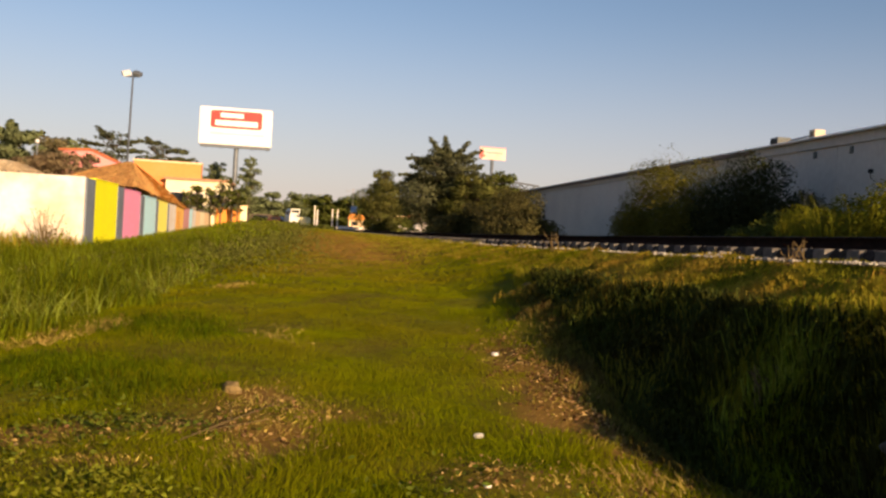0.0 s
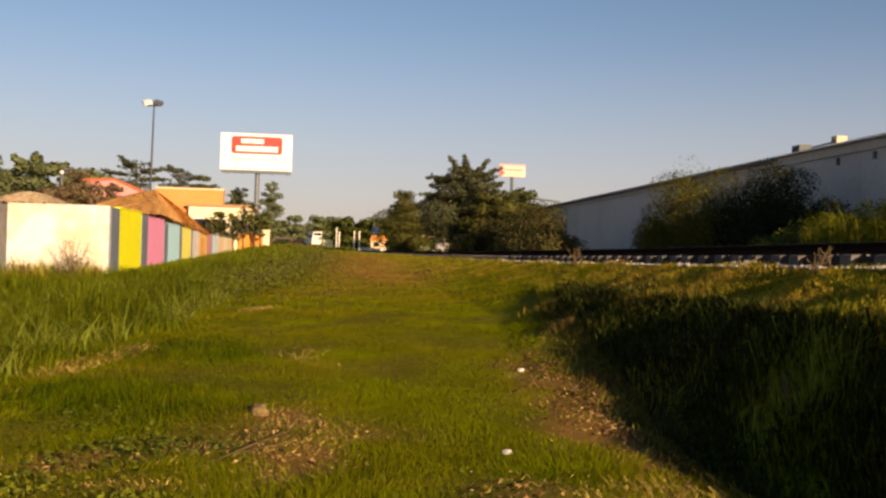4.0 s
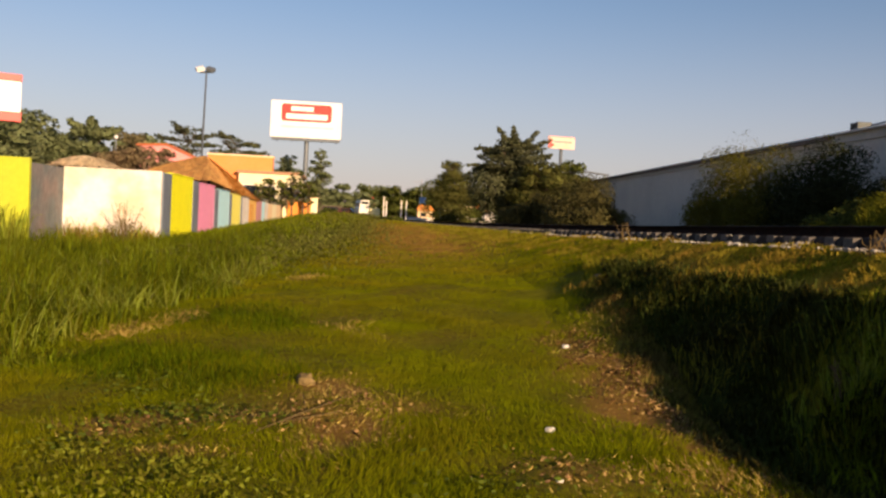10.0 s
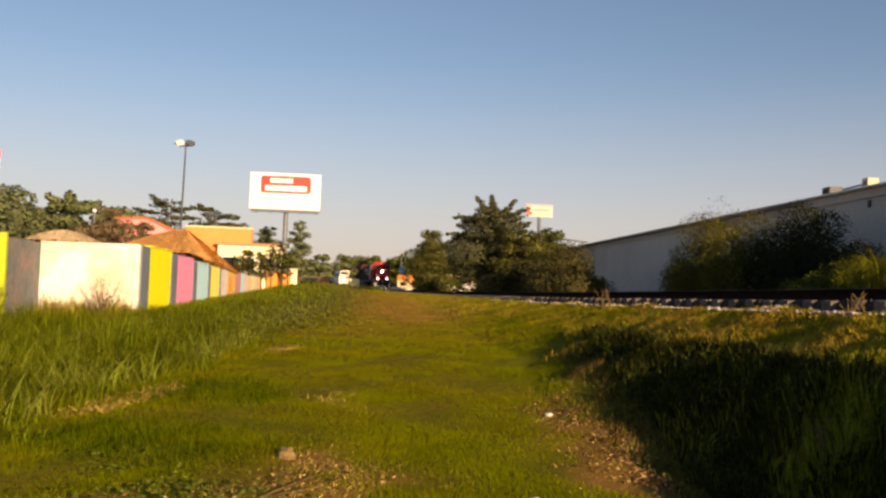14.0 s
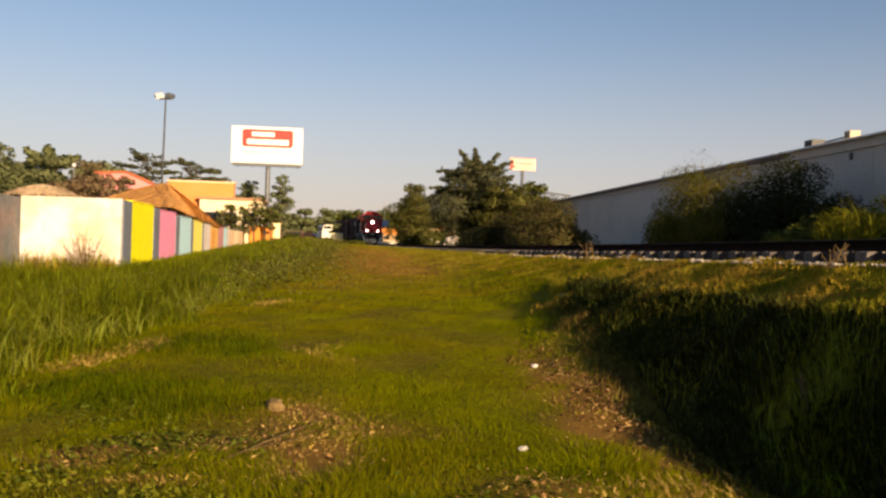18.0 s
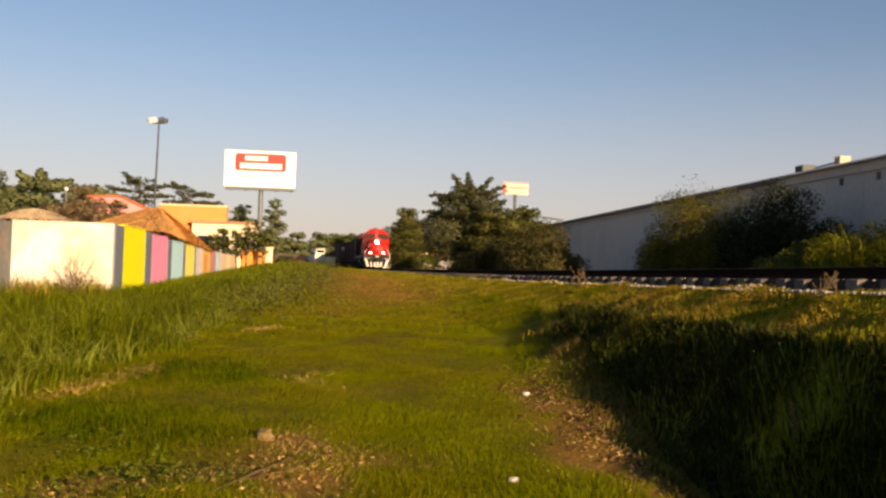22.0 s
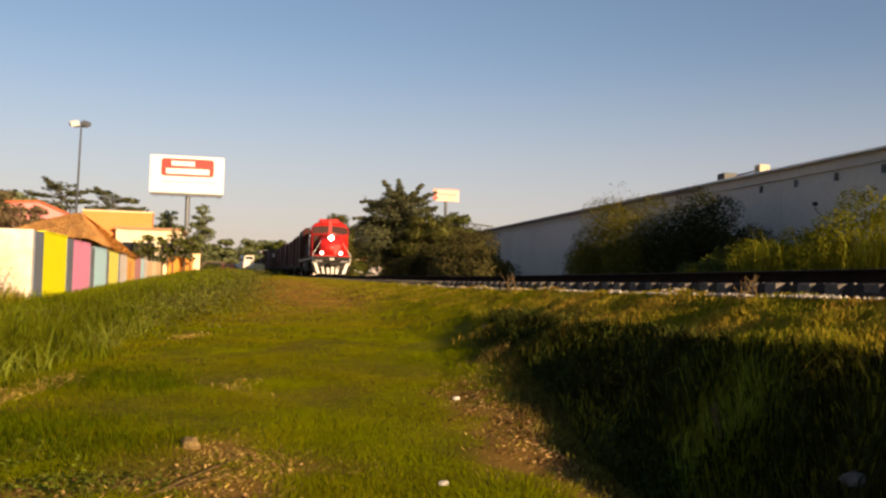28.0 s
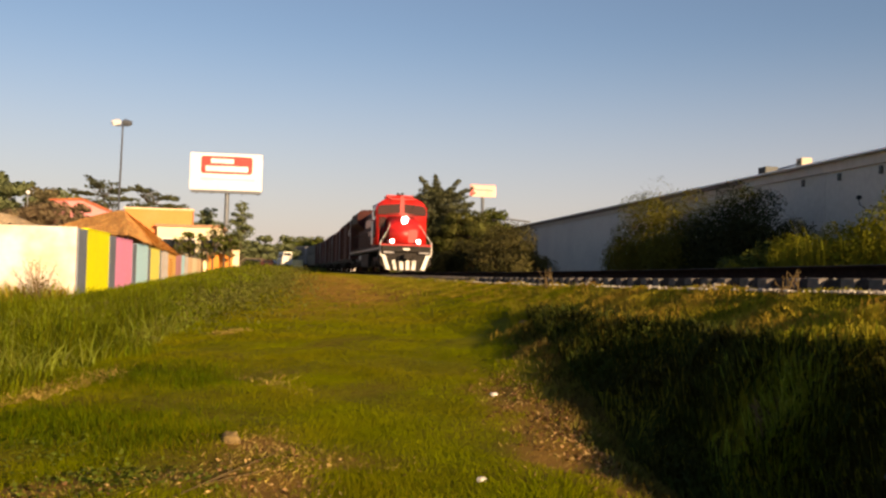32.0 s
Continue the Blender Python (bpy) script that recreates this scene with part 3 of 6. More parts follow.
p = scatter(42000, 4.6, 6.2, 5.0, 40, lambda x, y: (land(x, y) > rail_z(y) - 0.85) * np.clip(1.5 * clump(x + 3, y, 1.4) - 0.2, 0, 1))
blades("dry_grass", p, rng.uniform(0.03, 0.10, len(p)), rng.uniform(0.007, 0.015, len(p)), M_DRYBANK, "dry yellow grass along the top of the bank", 0.8)
p = scatter(34000, 2.8, 6.2, 26, 120, lambda x, y: ease((x - 2.8 - 0.4 * np.sin(0.9 * y)) / 2.6) * ease((y - 24) / 14))
blades("bank_grass", p, rng.uniform(0.05, 0.15, len(p)), rng.uniform(0.014, 0.034, len(p)), M_BANK, "rough grass beside the far track", 0.85)
p = scatter(40000, 10.2, 22, 10, 120, lambda x, y: np.clip(0.2 + clump(x, y, 0.5), 0, 1))
blades("weeds", p, rng.uniform(0.2, 0.7, len(p)), rng.uniform(0.02, 0.05, len(p)), M_BANK, "rank weeds between the track and the warehouse", 0.6)
p = scatter(9000, 13.2, 19.0, 14, 32, lambda x, y: (x > 0.59 * y) * np.clip(0.15 + clump(x, y, 0.8), 0, 1))
blades("weeds", p, rng.uniform(0.9, 2.1, len(p)) * (1.35 - 0.35 * ease((p[:, 1] - 16) / 12)), rng.uniform(0.014, 0.03, len(p)), M_WEEDGREEN, "tall rank weeds along the foot of the warehouse", 0.6)
p = scatter(42000, -3.2, 4.2, 4.6, 24, lambda x, y: np.clip(spots(x, y) * 1.3 - 0.12, 0, 1) * np.where(x > 1.9, 0.35, 1))
blades("straw", p, rng.uniform(0.015, 0.06, len(p)), rng.uniform(0.006, 0.014, len(p)), M_STRAW, "dry straw lying on bare patches of the lane", 0.99, False, 0.02, 0.75)
p = scatter(500, 3.7, 4.6, 5.2, 8.0, lambda x, y: np.clip(1.6 * clump(x, y, 2.2) - 0.75, 0, 1))
blades("bank_grass", p, rng.uniform(0.12, 0.32, len(p)), rng.uniform(0.008, 0.016, len(p)), M_TALL, "taller green tufts growing out of the ditch", 0.9)
tufts = ((-1.6, 12.9, 0.7, 0.9), (-0.95, 11.9, 0.4, 0.45), (-1.75, 9.2, 0.75, 0.75), (-1.1, 8.2, 0.45, 0.5), (-2.4, 9.9, 0.45, 0.6), (0.80, 6.35, 0.40, 0.3), (1.55, 6.1, 0.55, 0.26), (2.1, 5.85, 0.4, 0.2), (0.5, 5.1, 0.4, 0.4))
p = scatter(90000, -3.2, 2.4, 5.0, 20, lambda x, y: np.clip(sum(np.exp(-((x - a) / c) ** 2 - ((y - b_) / d) ** 2) for a, b_, c, d in tufts), 0, 1) * 0.75)
blades("lane_grass", p, rng.uniform(0.05, 0.17, len(p)) * (0.35 + 0.65 * ease((p[:, 1] - 6.5) / 2) + 0.35 * ease((p[:, 1] - 10) / 2)), rng.uniform(0.005, 0.011, len(p)), M_DARKTURF, "darker thicker tufts on the lane", 0.92)
p = scatter(60000, -2.0, 6.0, 17, 60, lambda x, y: np.clip(spots(x, y) * 1.2 - 0.1, 0, 1))
blades("straw", p, rng.uniform(0.03, 0.09, len(p)), 0.008 + 0.0006 * p[:, 1], M_BROWNTURF, "dry brown turf on the worn middle of the lane", 0.85, False, 0.005)
p = np.concatenate([np.column_stack([rng.normal(cx, sx, k), rng.normal(cy, sy_, k)]) for cx, cy, sx, sy_, k in ((3.75, 6.2, 0.13, 0.16, 350), (4.0, 6.8, 0.15, 0.25, 320), (4.35, 7.2, 0.15, 0.3, 320), (3.9, 5.4, 0.2, 0.3, 200))])
blades("bank_grass", p, rng.uniform(0.15, 0.38, len(p)), rng.uniform(0.007, 0.014, len(p)), M_TALL, "tall grass tufts standing out of the ditch", 0.8)
p = np.concatenate([np.column_stack([rng.normal(cx, sx, k), rng.normal(cy, sy_, k)]) for cx, cy, sx, sy_, k in ((4.22, 7.2, 0.12, 0.20, 380), (4.35, 7.0, 0.10, 0.2, 200), (4.0, 7.5, 0.12, 0.2, 90), (4.45, 8.0, 0.1, 0.3, 60))])
blades("bank_grass", p, rng.uniform(0.16, 0.46, len(p)), rng.uniform(0.005, 0.010, len(p)), M_TALLPALE, "slender sunlit grass rising out of the ditch", 0.85)
p = scatter(60000, 2.5, 4.9, 4.6, 15, lambda x, y: np.exp(-((x - ditch_left(y) - 0.28) / 0.27) ** 2) * np.clip(0.2 + 1.0 * clump(x, y, 2.1), 0, 1))
blades("dry_grass", p, rng.uniform(0.04, 0.15, len(p)), rng.uniform(0.008, 0.017, len(p)), M_LIP, "dead brown grass and leaves on the lip of the ditch", 0.95)
p = np.concatenate([np.column_stack([rng.normal(cx, sx, k), rng.normal(cy, sy_, k)]) for cx, cy, sx, sy_, k in ((-2.75, 11.7, 0.24, 0.4, 300), (-2.3, 12.9, 0.22, 0.45, 220), (-0.9, 18.6, 0.22, 0.35, 150), (0.02, 11.5, 0.18, 0.3, 60), (-0.4, 12.0, 0.5, 0.2, 25), (-0.06, 6.9, 0.30, 0.6, 200))])
blades("straw", p, rng.uniform(0.03, 0.11, len(p)) * (0.8 + 0.8 * ease((p[:, 1] - 8) / 3)), rng.uniform(0.004, 0.008, len(p)) * (1 + 0.8 * ease((p[:, 1] - 8) / 3)), M_STRAW, "pale loose straw at the edge of the lane", 0.99, False, 0.05, 0.85, 2.5)
p = scatter(30000, -11, 0.4, 7.5, 32, lambda x, y: (x < edge_left(y) - 0.35) * (x > -1.4 - 0.34 * y) * np.clip(1.7 * clump(x, y, 1.9) - 0.3, 0, 1))
arching("tall_grass", p, rng.uniform(0.25, 0.80, len(p)) * (1.25 - 0.30 * ease((p[:, 1] - 12) / 8)), rng.uniform(0.008, 0.020, len(p)), M_TALLPALE, "long arching pale green grass blades")
p = np.column_stack([rng.uniform(-16.5, -10.9, 1500), rng.uniform(28.5, 32.0, 1500)])
blades("tall_grass", p, rng.uniform(0.7, 2.1, len(p)), rng.uniform(0.02, 0.045, len(p)), M_TALLPALE, "rank tall grass before the yellow wall panel", 0.8)
p = np.column_stack([rng.uniform(-10.8, -7.2, 380), rng.uniform(34.2, 35.7, 380)])
blades("tall_grass", p, rng.uniform(0.3, 1.2, len(p)), rng.uniform(0.012, 0.025, len(p)), M_TALLPALE, "rank tall grass before the white wall", 0.7)
p = np.column_stack([rng.uniform(-11.0, -7.3, 1500), 35.75 - rng.exponential(0.5, 1500)])
p = p[rng.uniform(0, 1, len(p)) < np.clip(1.4 * clump(p[:, 0], 0 * p[:, 0], 2.0) - 0.1, 0, 1)]
blades("dry_grass", p, rng.uniform(0.25, 0.95, len(p)), rng.uniform(0.010, 0.022, len(p)), M_DRYBANK, "dry straw-coloured grass along the white wall", 0.7, wild=2.0)
p = np.column_stack([rng.uniform(-6, 6.2, 60000), rng.uniform(-6, 4.7, 60000)])
p = p[(p[:, 0] < 2.6) | (rng.uniform(0, 1, len(p)) < 0.5)]
blades("lane_grass", p, rng.uniform(0.03, 0.11, len(p)), rng.uniform(0.010, 0.022, len(p)), M_LANE, "short grass around the standpoint on the lane", 0.75, False)
p = np.concatenate([np.column_stack([rng.normal(cx, sx, k), rng.normal(cy, sy_, k)]) for cx, cy, sx, sy_, k in ((4.45, 12.6, 0.16, 0.35, 600), (4.7, 13.6, 0.2, 0.4, 300), (4.9, 11.4, 0.12, 0.3, 250), (4.1, 14.8, 0.2, 0.5, 250), (4.5, 11.5, 0.16, 0.45, 420))])
blades("dry_grass", p, rng.uniform(0.05, 0.19, len(p)), rng.uniform(0.007, 0.014, len(p)), M_DRYBANK, "dry yellow weeds at the head of the ditch", 0.8)
p = np.concatenate([np.column_stack([rng.normal(cx, sx, k), rng.normal(cy, sy_, k)]) for cx, cy, sx, sy_, k in ((2.5, 5.55, 0.3, 0.15, 110), (2.15, 5.7, 0.2, 0.12, 50))])
blades("straw", p, rng.uniform(0.04, 0.14, len(p)), rng.uniform(0.005, 0.011, len(p)), M_STRAW, "pale straw on the lip of the ditch", 0.99, False, 0.03, 0.7)


# ---- railway track ----
track = thing("railway_track", "rusty rails on concrete ties in grey ballast", "railway track", kind="structure")
tys = np.concatenate([np.arange(-12, 60, 2.0), np.arange(60, 420, 6.0)])


def along(profile, x_off, name, material, parent, y_line=tys, label="", z_fn=rail_z):
    """A profile of (x, z) points carried along the track."""
    k = len(profile)
    v = [(float(track_x(y)) + x_off + px, float(y), float(z_fn(y)) + pz) for y in y_line for px, pz in profile]
    f = [(i * k + j, i * k + (j + 1) % k, (i + 1) * k + (j + 1) % k, (i + 1) * k + j) for i in range(len(y_line) - 1) for j in range(k)]
    ob = raw_mesh(name, np.array(v), np.array(f), material)
    ob.parent = parent
    if label:
        ob["label"] = label
    return ob


for sx in (-0.755, 0.755):
    along([(-0.07, -0.172), (0.07, -0.172), (0.07, -0.155), (0.012, -0.13), (0.010, -0.04), (0.036, -0.035), (0.036, -0.006), (-0.036, -0.006), (-0.036, -0.035), (-0.010, -0.04), (-0.012, -0.13), (-0.07, -0.155)],
          sx, "rail", M_RAIL, track)
    along([(-0.032, -0.006), (0.032, -0.006), (0.028, 0.0), (-0.028, 0.0)], sx, "rail_head", M_RAILTOP, track, label="worn shiny rail head")
tie_bm = bmesh.new()
prism(tie_bm, [(-1.28, -0.36), (1.28, -0.36), (1.28, -0.185), (1.20, -0.176), (-1.20, -0.176), (-1.28, -0.185)], "y", -0.12, 0.12)
tie_me = bpy.data.meshes.new("tie")
tie_bm.to_mesh(tie_me)
tie_bm.free()
tie_me.materials.append(M_TIE)
for i in range(290):
    y = -6 + 0.6 * i
    tie = new("tie", tie_me)
    tie.parent = track
    tie.matrix_basis = pose(float(track_x(y)) + rng.uniform(-0.03, 0.03), y, float(rail_z(y)) + rng.uniform(-0.008, 0.008), 0, 0, rng.uniform(-1, 1))
ballast = along([(-1.85, -0.52), (-1.5, -0.36), (-1.275, -0.34), (-1.235, -0.235), (-1.17, -0.170), (1.25, -0.170), (1.6, -0.3), (2.3, -0.7), (-2.0, -0.7)], 0, "ballast", M_BALLAST, None)
tagged(ballast, "bed of grey crushed stone under the ties", "ballast", kind="structure")


def stones(name, pts, size, material, label, category):
    """Rough eight-faced stones at pts."""
    n = len(pts)
    octa = np.array([(1, 0, 0), (-1, 0, 0), (0, 1, 0), (0, -1, 0), (0, 0, 1), (0, 0, -1)], float)
    fc = np.array([(0, 2, 4), (2, 1, 4), (1, 3, 4), (3, 0, 4), (2, 0, 5), (1, 2, 5), (3, 1, 5), (0, 3, 5)])
    v = octa[None] * rng.uniform(0.6, 1.2, (n, 6, 1)) * size[:, None, None] + rng.normal(0, 0.18, (n, 6, 3)) * size[:, None, None]
    a = rng.uniform(0, 6.28, n)
    ca, sa = np.cos(a)[:, None], np.sin(a)[:, None]
    v = np.stack([v[:, :, 0] * ca - v[:, :, 1] * sa, v[:, :, 0] * sa + v[:, :, 1] * ca, v[:, :, 2] * 0.75], -1) + pts[:, None]
    f = (fc[None] + 6 * np.arange(n)[:, None, None]).reshape(-1, 3)
    return tagged(raw_mesh(name, v.reshape(-1, 3), f, material), label, category, kind="stuff")


n = 6200
sy = 5 * (70 / 5) ** rng.uniform(0, 1, n)
so = np.where(rng.uniform(0, 1, n) < 0.7, rng.normal(-1.70, 0.13, n), rng.uniform(-1.2, 1.2, n))
sz = np.where(so < -1.35, np.maximum(land(7.8 + so, sy), rail_z(sy) - 0.36) + 0.02, rail_z(sy) - 0.185)
ok = np.where(so < -1.3, rng.uniform(0, 1, n) < np.clip(1.5 * clump(7.8 + so, sy, 1.9) - 0.45, 0.03, 1) * np.interp(sy, [8, 11, 14, 40], [0.9, 0.6, 0.32, 0.4]), np.abs((sy + 6) % 0.6 - 0.3) < 0.18)
stones("ballast_stones", np.column_stack([7.8 + so, sy, sz])[ok], np.where(so < -1.5, rng.uniform(0.014, 0.042, n), rng.uniform(0.012, 0.028, n))[ok], M_STONE, "pale crushed stones along the ballast shoulder", "gravel")


# ---- vegetation ----
def leaf_mesh(name, centres, size, material, flat=0.5, outward=None):
    """Diamond leaves; outward turns their faces and softens their shading as one clump."""
    n = len(centres)
    a = rng.normal(0, 1, (n, 3))
    a[:, 2] *= flat
    a /= np.linalg.norm(a, axis=1)[:, None]
    b = np.cross(a, rng.normal(0, 1, (n, 3)))
    b /= np.linalg.norm(b, axis=1)[:, None] + 1e-9
    s = size * rng.uniform(0.6, 1.3, n)[:, None]
    if outward is not None:
        fn = np.cross(b, a)
        b = np.where((np.sum(fn * outward, 1) < 0)[:, None], -b, b)
    v = np.stack([centres - a * s, centres + b * s * 0.45, centres + a * s, centres - b * s * 0.45], 1).reshape(-1, 3)
    ob = raw_mesh(name, v, np.arange(4 * n).reshape(n, 4), material)
    if outward is not None:
        fn = np.cross(b, a)
        fn /= np.linalg.norm(fn, axis=1)[:, None] + 1e-9
        soft = outward * 0.75 + fn * 0.45
        soft /= np.linalg.norm(soft, axis=1)[:, None] + 1e-9
        ob.data.normals_split_custom_set_from_vertices(np.repeat(soft, 4, axis=0).tolist())
    return ob


def blob_points(blobs, n):
    """n points in the shells of ellipsoids (x, y, z, rx, ry, rz)."""
    bl = np.array(blobs, float)
    w = bl[:, 3] * bl[:, 4] + bl[:, 3] * bl[:, 5]
    k = rng.choice(len(bl), n, p=w / w.sum())
    d = rng.normal(0, 1, (n, 3))
    d /= np.linalg.norm(d, axis=1)[:, None]
    r = rng.uniform(0.35, 1.08, n) ** 0.6
    out = d / bl[k, 3:]
    out /= np.linalg.norm(out, axis=1)[:, None]
    return bl[k, :3] + d * bl[k, 3:] * r[:, None], out


def limb_mesh(name, limbs, material, parent):
    bm = bmesh.new()
    for p, q, r0, r1 in limbs:
        cyl(bm, p, q, r0, r1, 7)
    return part(name, bm, material, parent, smooth=True)


def tree(name, label, at, height, width, leaf=0.3, count=9000, tiers=6, material=None, crown_from=0.25, spread=1.0, peak=0.45, seed=1, category="tree", lean=0.0, puff=0.95, reach=0.0, fronds=0, arms=(), group=""):
    r = random.Random(seed)
    root = thing(name, label, category, at, group=group)
    limbs = [((0, 0, -0.3), (lean * 0.3, 0, height * 0.45), width * 0.035 + 0.05, width * 0.024 + 0.03), ((lean * 0.3, 0, height * 0.43), (lean * 0.6, 0, height * 0.92), width * 0.024 + 0.03, 0.02)]
    blobs = []
    for i in range(tiers):
        f = i / max(tiers - 1, 1)
        z = height * (crown_from + (0.93 - crown_from) * f)
        prof = 1 - abs(f - (1 - peak)) ** 1.6 * 1.1
        rad = width / 2 * max(0.22, prof) * r.uniform(0.85, 1.1)
        k = max(3, int(4 + 4 * prof))
        for j in range(k):
            a = 6.283 * (j + r.uniform(-0.3, 0.3)) / k + i
            d = rad * r.uniform(0.45, 0.95) * (1 + reach * r.choice((0, 0, 1)))
            c = (lean * f * 0.6 + d * math.cos(a), d * math.sin(a), z + r.uniform(-0.05, 0.06) * height)
            br = rad * r.uniform(0.30, 0.5)
            blobs.append((*c, br * spread, br * spread, br * r.uniform(0.65, 1.1) * (puff if f > 0.45 else max(puff, 0.9))))
            limbs.append(((lean * f * 0.4, 0, z - 0.12 * height), c, 0.05 + 0.006 * width, 0.015))
        blobs.append((lean * f * 0.6, 0, z, rad * 0.5, rad * 0.5, height * 0.10))
    for i in range(fronds):
        f = 0.42 + 0.55 * i / fronds
        a, ln = 2.4 * i, width * (0.60 - 0.38 * max(0, f - 0.45)) * r.uniform(0.85, 1.15)
        b0 = Vector((0, 0, height * f - 0.3))
        tip = Vector((ln * math.cos(a), ln * math.sin(a), height * f + ln * (r.uniform(0.05, 0.30) if f < 0.72 else r.uniform(0.22, 0.5))))
        limbs.append((tuple(b0), tuple(tip), 0.06, 0.01))
        for k in range(6):
            q = b0.lerp(tip, 0.45 + 0.55 * k / 5)
            w = (0.75 if f < 0.72 else 0.55) - 0.085 * k
            blobs.append((*q, w, w, 0.16))
    for z0, dx, dy, z1 in arms:
        b0, tip = Vector((0, 0, z0)), Vector((dx, dy, z1))
        limbs.append((tuple(b0), tuple(tip), 0.07, 0.01))
        for k in range(7):
            q = b0.lerp(tip, 0.4 + 0.6 * k / 6)
            w = (0.80 - 0.08 * k) * r.uniform(0.7, 1.25)
            blobs += [(q.x, q.y, q.z + r.uniform(-0.15, 0.15), w, w, 0.22)] * 2
    limb_mesh("trunk", limbs, M_BARK, root)
    pts, out = blob_points(blobs, count)
    cr = leaf_mesh("crown", pts, leaf, material or M_LEAF, outward=out)
    cr.parent = root
    return root


def bush(name, label, at, size, leaf=0.16, count=6000, material=None, seed=1, stems=7):
    r = random.Random(seed)
    root = thing(name, label, "bush", at)
    blobs, limbs = [], []
    for i in range(int(10 + size[0] * 2)):
        a, d = r.uniform(0, 6.283), math.sqrt(r.uniform(0, 1))
        h = (1 - 0.75 * d * d) * r.uniform(0.55, 1.0)
        c = (size[0] / 2 * d * math.cos(a), size[1] / 2 * d * math.sin(a), size[2] * h * 0.78)
        b = min(size) * r.uniform(0.14, 0.26)
        blobs.append((*c, b * 1.2, b * 1.2, b))
        if h > 0.3:
            blobs.append((c[0], c[1], c[2] * 0.45, b * 1.3, b * 1.3, size[2] * 0.25))
        if i < stems:
            limbs.append(((c[0] * 0.2, c[1] * 0.2, -0.2), c, 0.05, 0.01))
    limb_mesh("stems", limbs, M_TWIG, root)
    pts, out = blob_points(blobs, count)
    cr = leaf_mesh("foliage", pts, leaf, material or M_LEAF, outward=out)
    cr.parent = root
    return root


def gz(x, y):
    return float(land(x, y))


def on_land(x, y, dz=0.0):
    return (x, y, gz(x, y) + dz)


tree("tree", "large dark tree with tiered branches beside the railway", on_land(20.6, 117), 11.3, 10.6, 0.19, 46000, 9, M_CEDAR, 0.22, 1.0, 0.55, 11, puff=0.42, reach=0.2, fronds=7,
     arms=((9.9, -2.6, -0.5, 12.9), (10.0, -0.7, -0.8, 13.2), (9.8, 2.6, 0.3, 12.7), (9.8, 4.4, -0.4, 11.8), (9.0, -5.3, -0.6, 10.2), (9.2, -3.9, 1.0, 10.5), (7.3, -6.2, -0.3, 8.1), (7.0, -5.2, 0.9, 7.3), (8.6, 4.6, 0.6, 9.8)))
tree("tree", "broad yellow-green tree before the tall tiered tree", on_land(22.9, 111), 7.9, 8.4, 0.20, 15000, 5, M_LEAF2, 0.12, 0.95, 0.5, 12, puff=0.8)
tree("tree", "dark green tree beside the tall tiered tree", on_land(28.6, 121), 9.4, 6.6, 0.22, 11000, 5, M_LEAF, 0.1, 1.1, 0.5, 15)
tree("tree", "smaller round tree by the far bend of the track", on_land(16.1, 154.5), 10.7, 8.6, 0.22, 15000, 6, M_LEAF2, 0.10, 1.15, 0.6, 19)
tree("tree", "smaller round tree behind the railway bend", on_land(20.6, 166), 4.6, 5.0, 0.26, 4000, 3, M_LEAF, 0.05, 1.1, 0.5, 14)
bush("bush", "low dark bush beside the track below the tall tree", on_land(18.8, 73), (6.0, 11.0, 5.2), 0.10, 28000, M_SOFTBUSH, 21)
bush("bush", "low dark bush at the end of the warehouse wall", on_land(14.6, 57), (3.8, 11.0, 3.5), 0.10, 20000, M_SOFTBUSH, 22)
bush("bush", "dark undergrowth beneath the railway trees", on_land(16.6, 84), (5.0, 16.0, 4.6), 0.14, 20000, M_SOFTBUSH, 23)
bush("bush", "tall shrub with yellowish leaves against the warehouse", on_land(21.2, 47.7), (4.9, 8.2, 7.6), 0.06, 52000, M_OLIVE, 24)
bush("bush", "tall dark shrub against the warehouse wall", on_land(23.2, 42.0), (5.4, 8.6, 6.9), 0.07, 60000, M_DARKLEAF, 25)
bush("bush", "bushy green weeds against the warehouse wall", on_land(16.4, 26.4), (3.6, 7.0, 2.15), 0.05, 30000, M_WEEDGREEN, 26)
bush("bush", "bushy green weeds beside the near warehouse wall", on_land(15.6, 20.6), (3.8, 6.2, 3.1), 0.055, 32000, M_WEEDGREEN, 27)
bush("bush", "rank green weeds at the near end of the warehouse", on_land(16.0, 16.0), (3.6, 5.0, 2.6), 0.06, 14000, M_WEEDGREEN, 45)
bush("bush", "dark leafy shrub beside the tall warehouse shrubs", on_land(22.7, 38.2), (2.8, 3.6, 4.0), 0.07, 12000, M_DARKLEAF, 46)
bush("bush", "yellowish weeds before the warehouse shrubs", on_land(16.6, 23.4), (3.4, 5.0, 2.3), 0.05, 22000, M_OLIVE, 47)
bush("bush", "dark scrub along the foot of the warehouse", on_land(17.6, 29.5), (4.0, 6.0, 2.6), 0.07, 18000, M_LEAF, 28)
# these crowns carry their haze in the pale leaf colour
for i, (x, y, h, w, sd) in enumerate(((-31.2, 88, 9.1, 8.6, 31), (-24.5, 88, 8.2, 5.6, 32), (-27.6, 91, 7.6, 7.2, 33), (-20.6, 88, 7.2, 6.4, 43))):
    tree("tree", "green tree behind the painted wall", on_land(x, y), h, w, 0.22, 15000, 5, M_HAZELEAF, 0.15, 1.1, 0.5, sd, group="trees behind the painted wall", arms=((7.0, -2.2, 0, 8.9), (7.6, -0.4, 0.2, 9.1), (7.0, 2.4, 0, 8.3)) if sd == 32 else ())
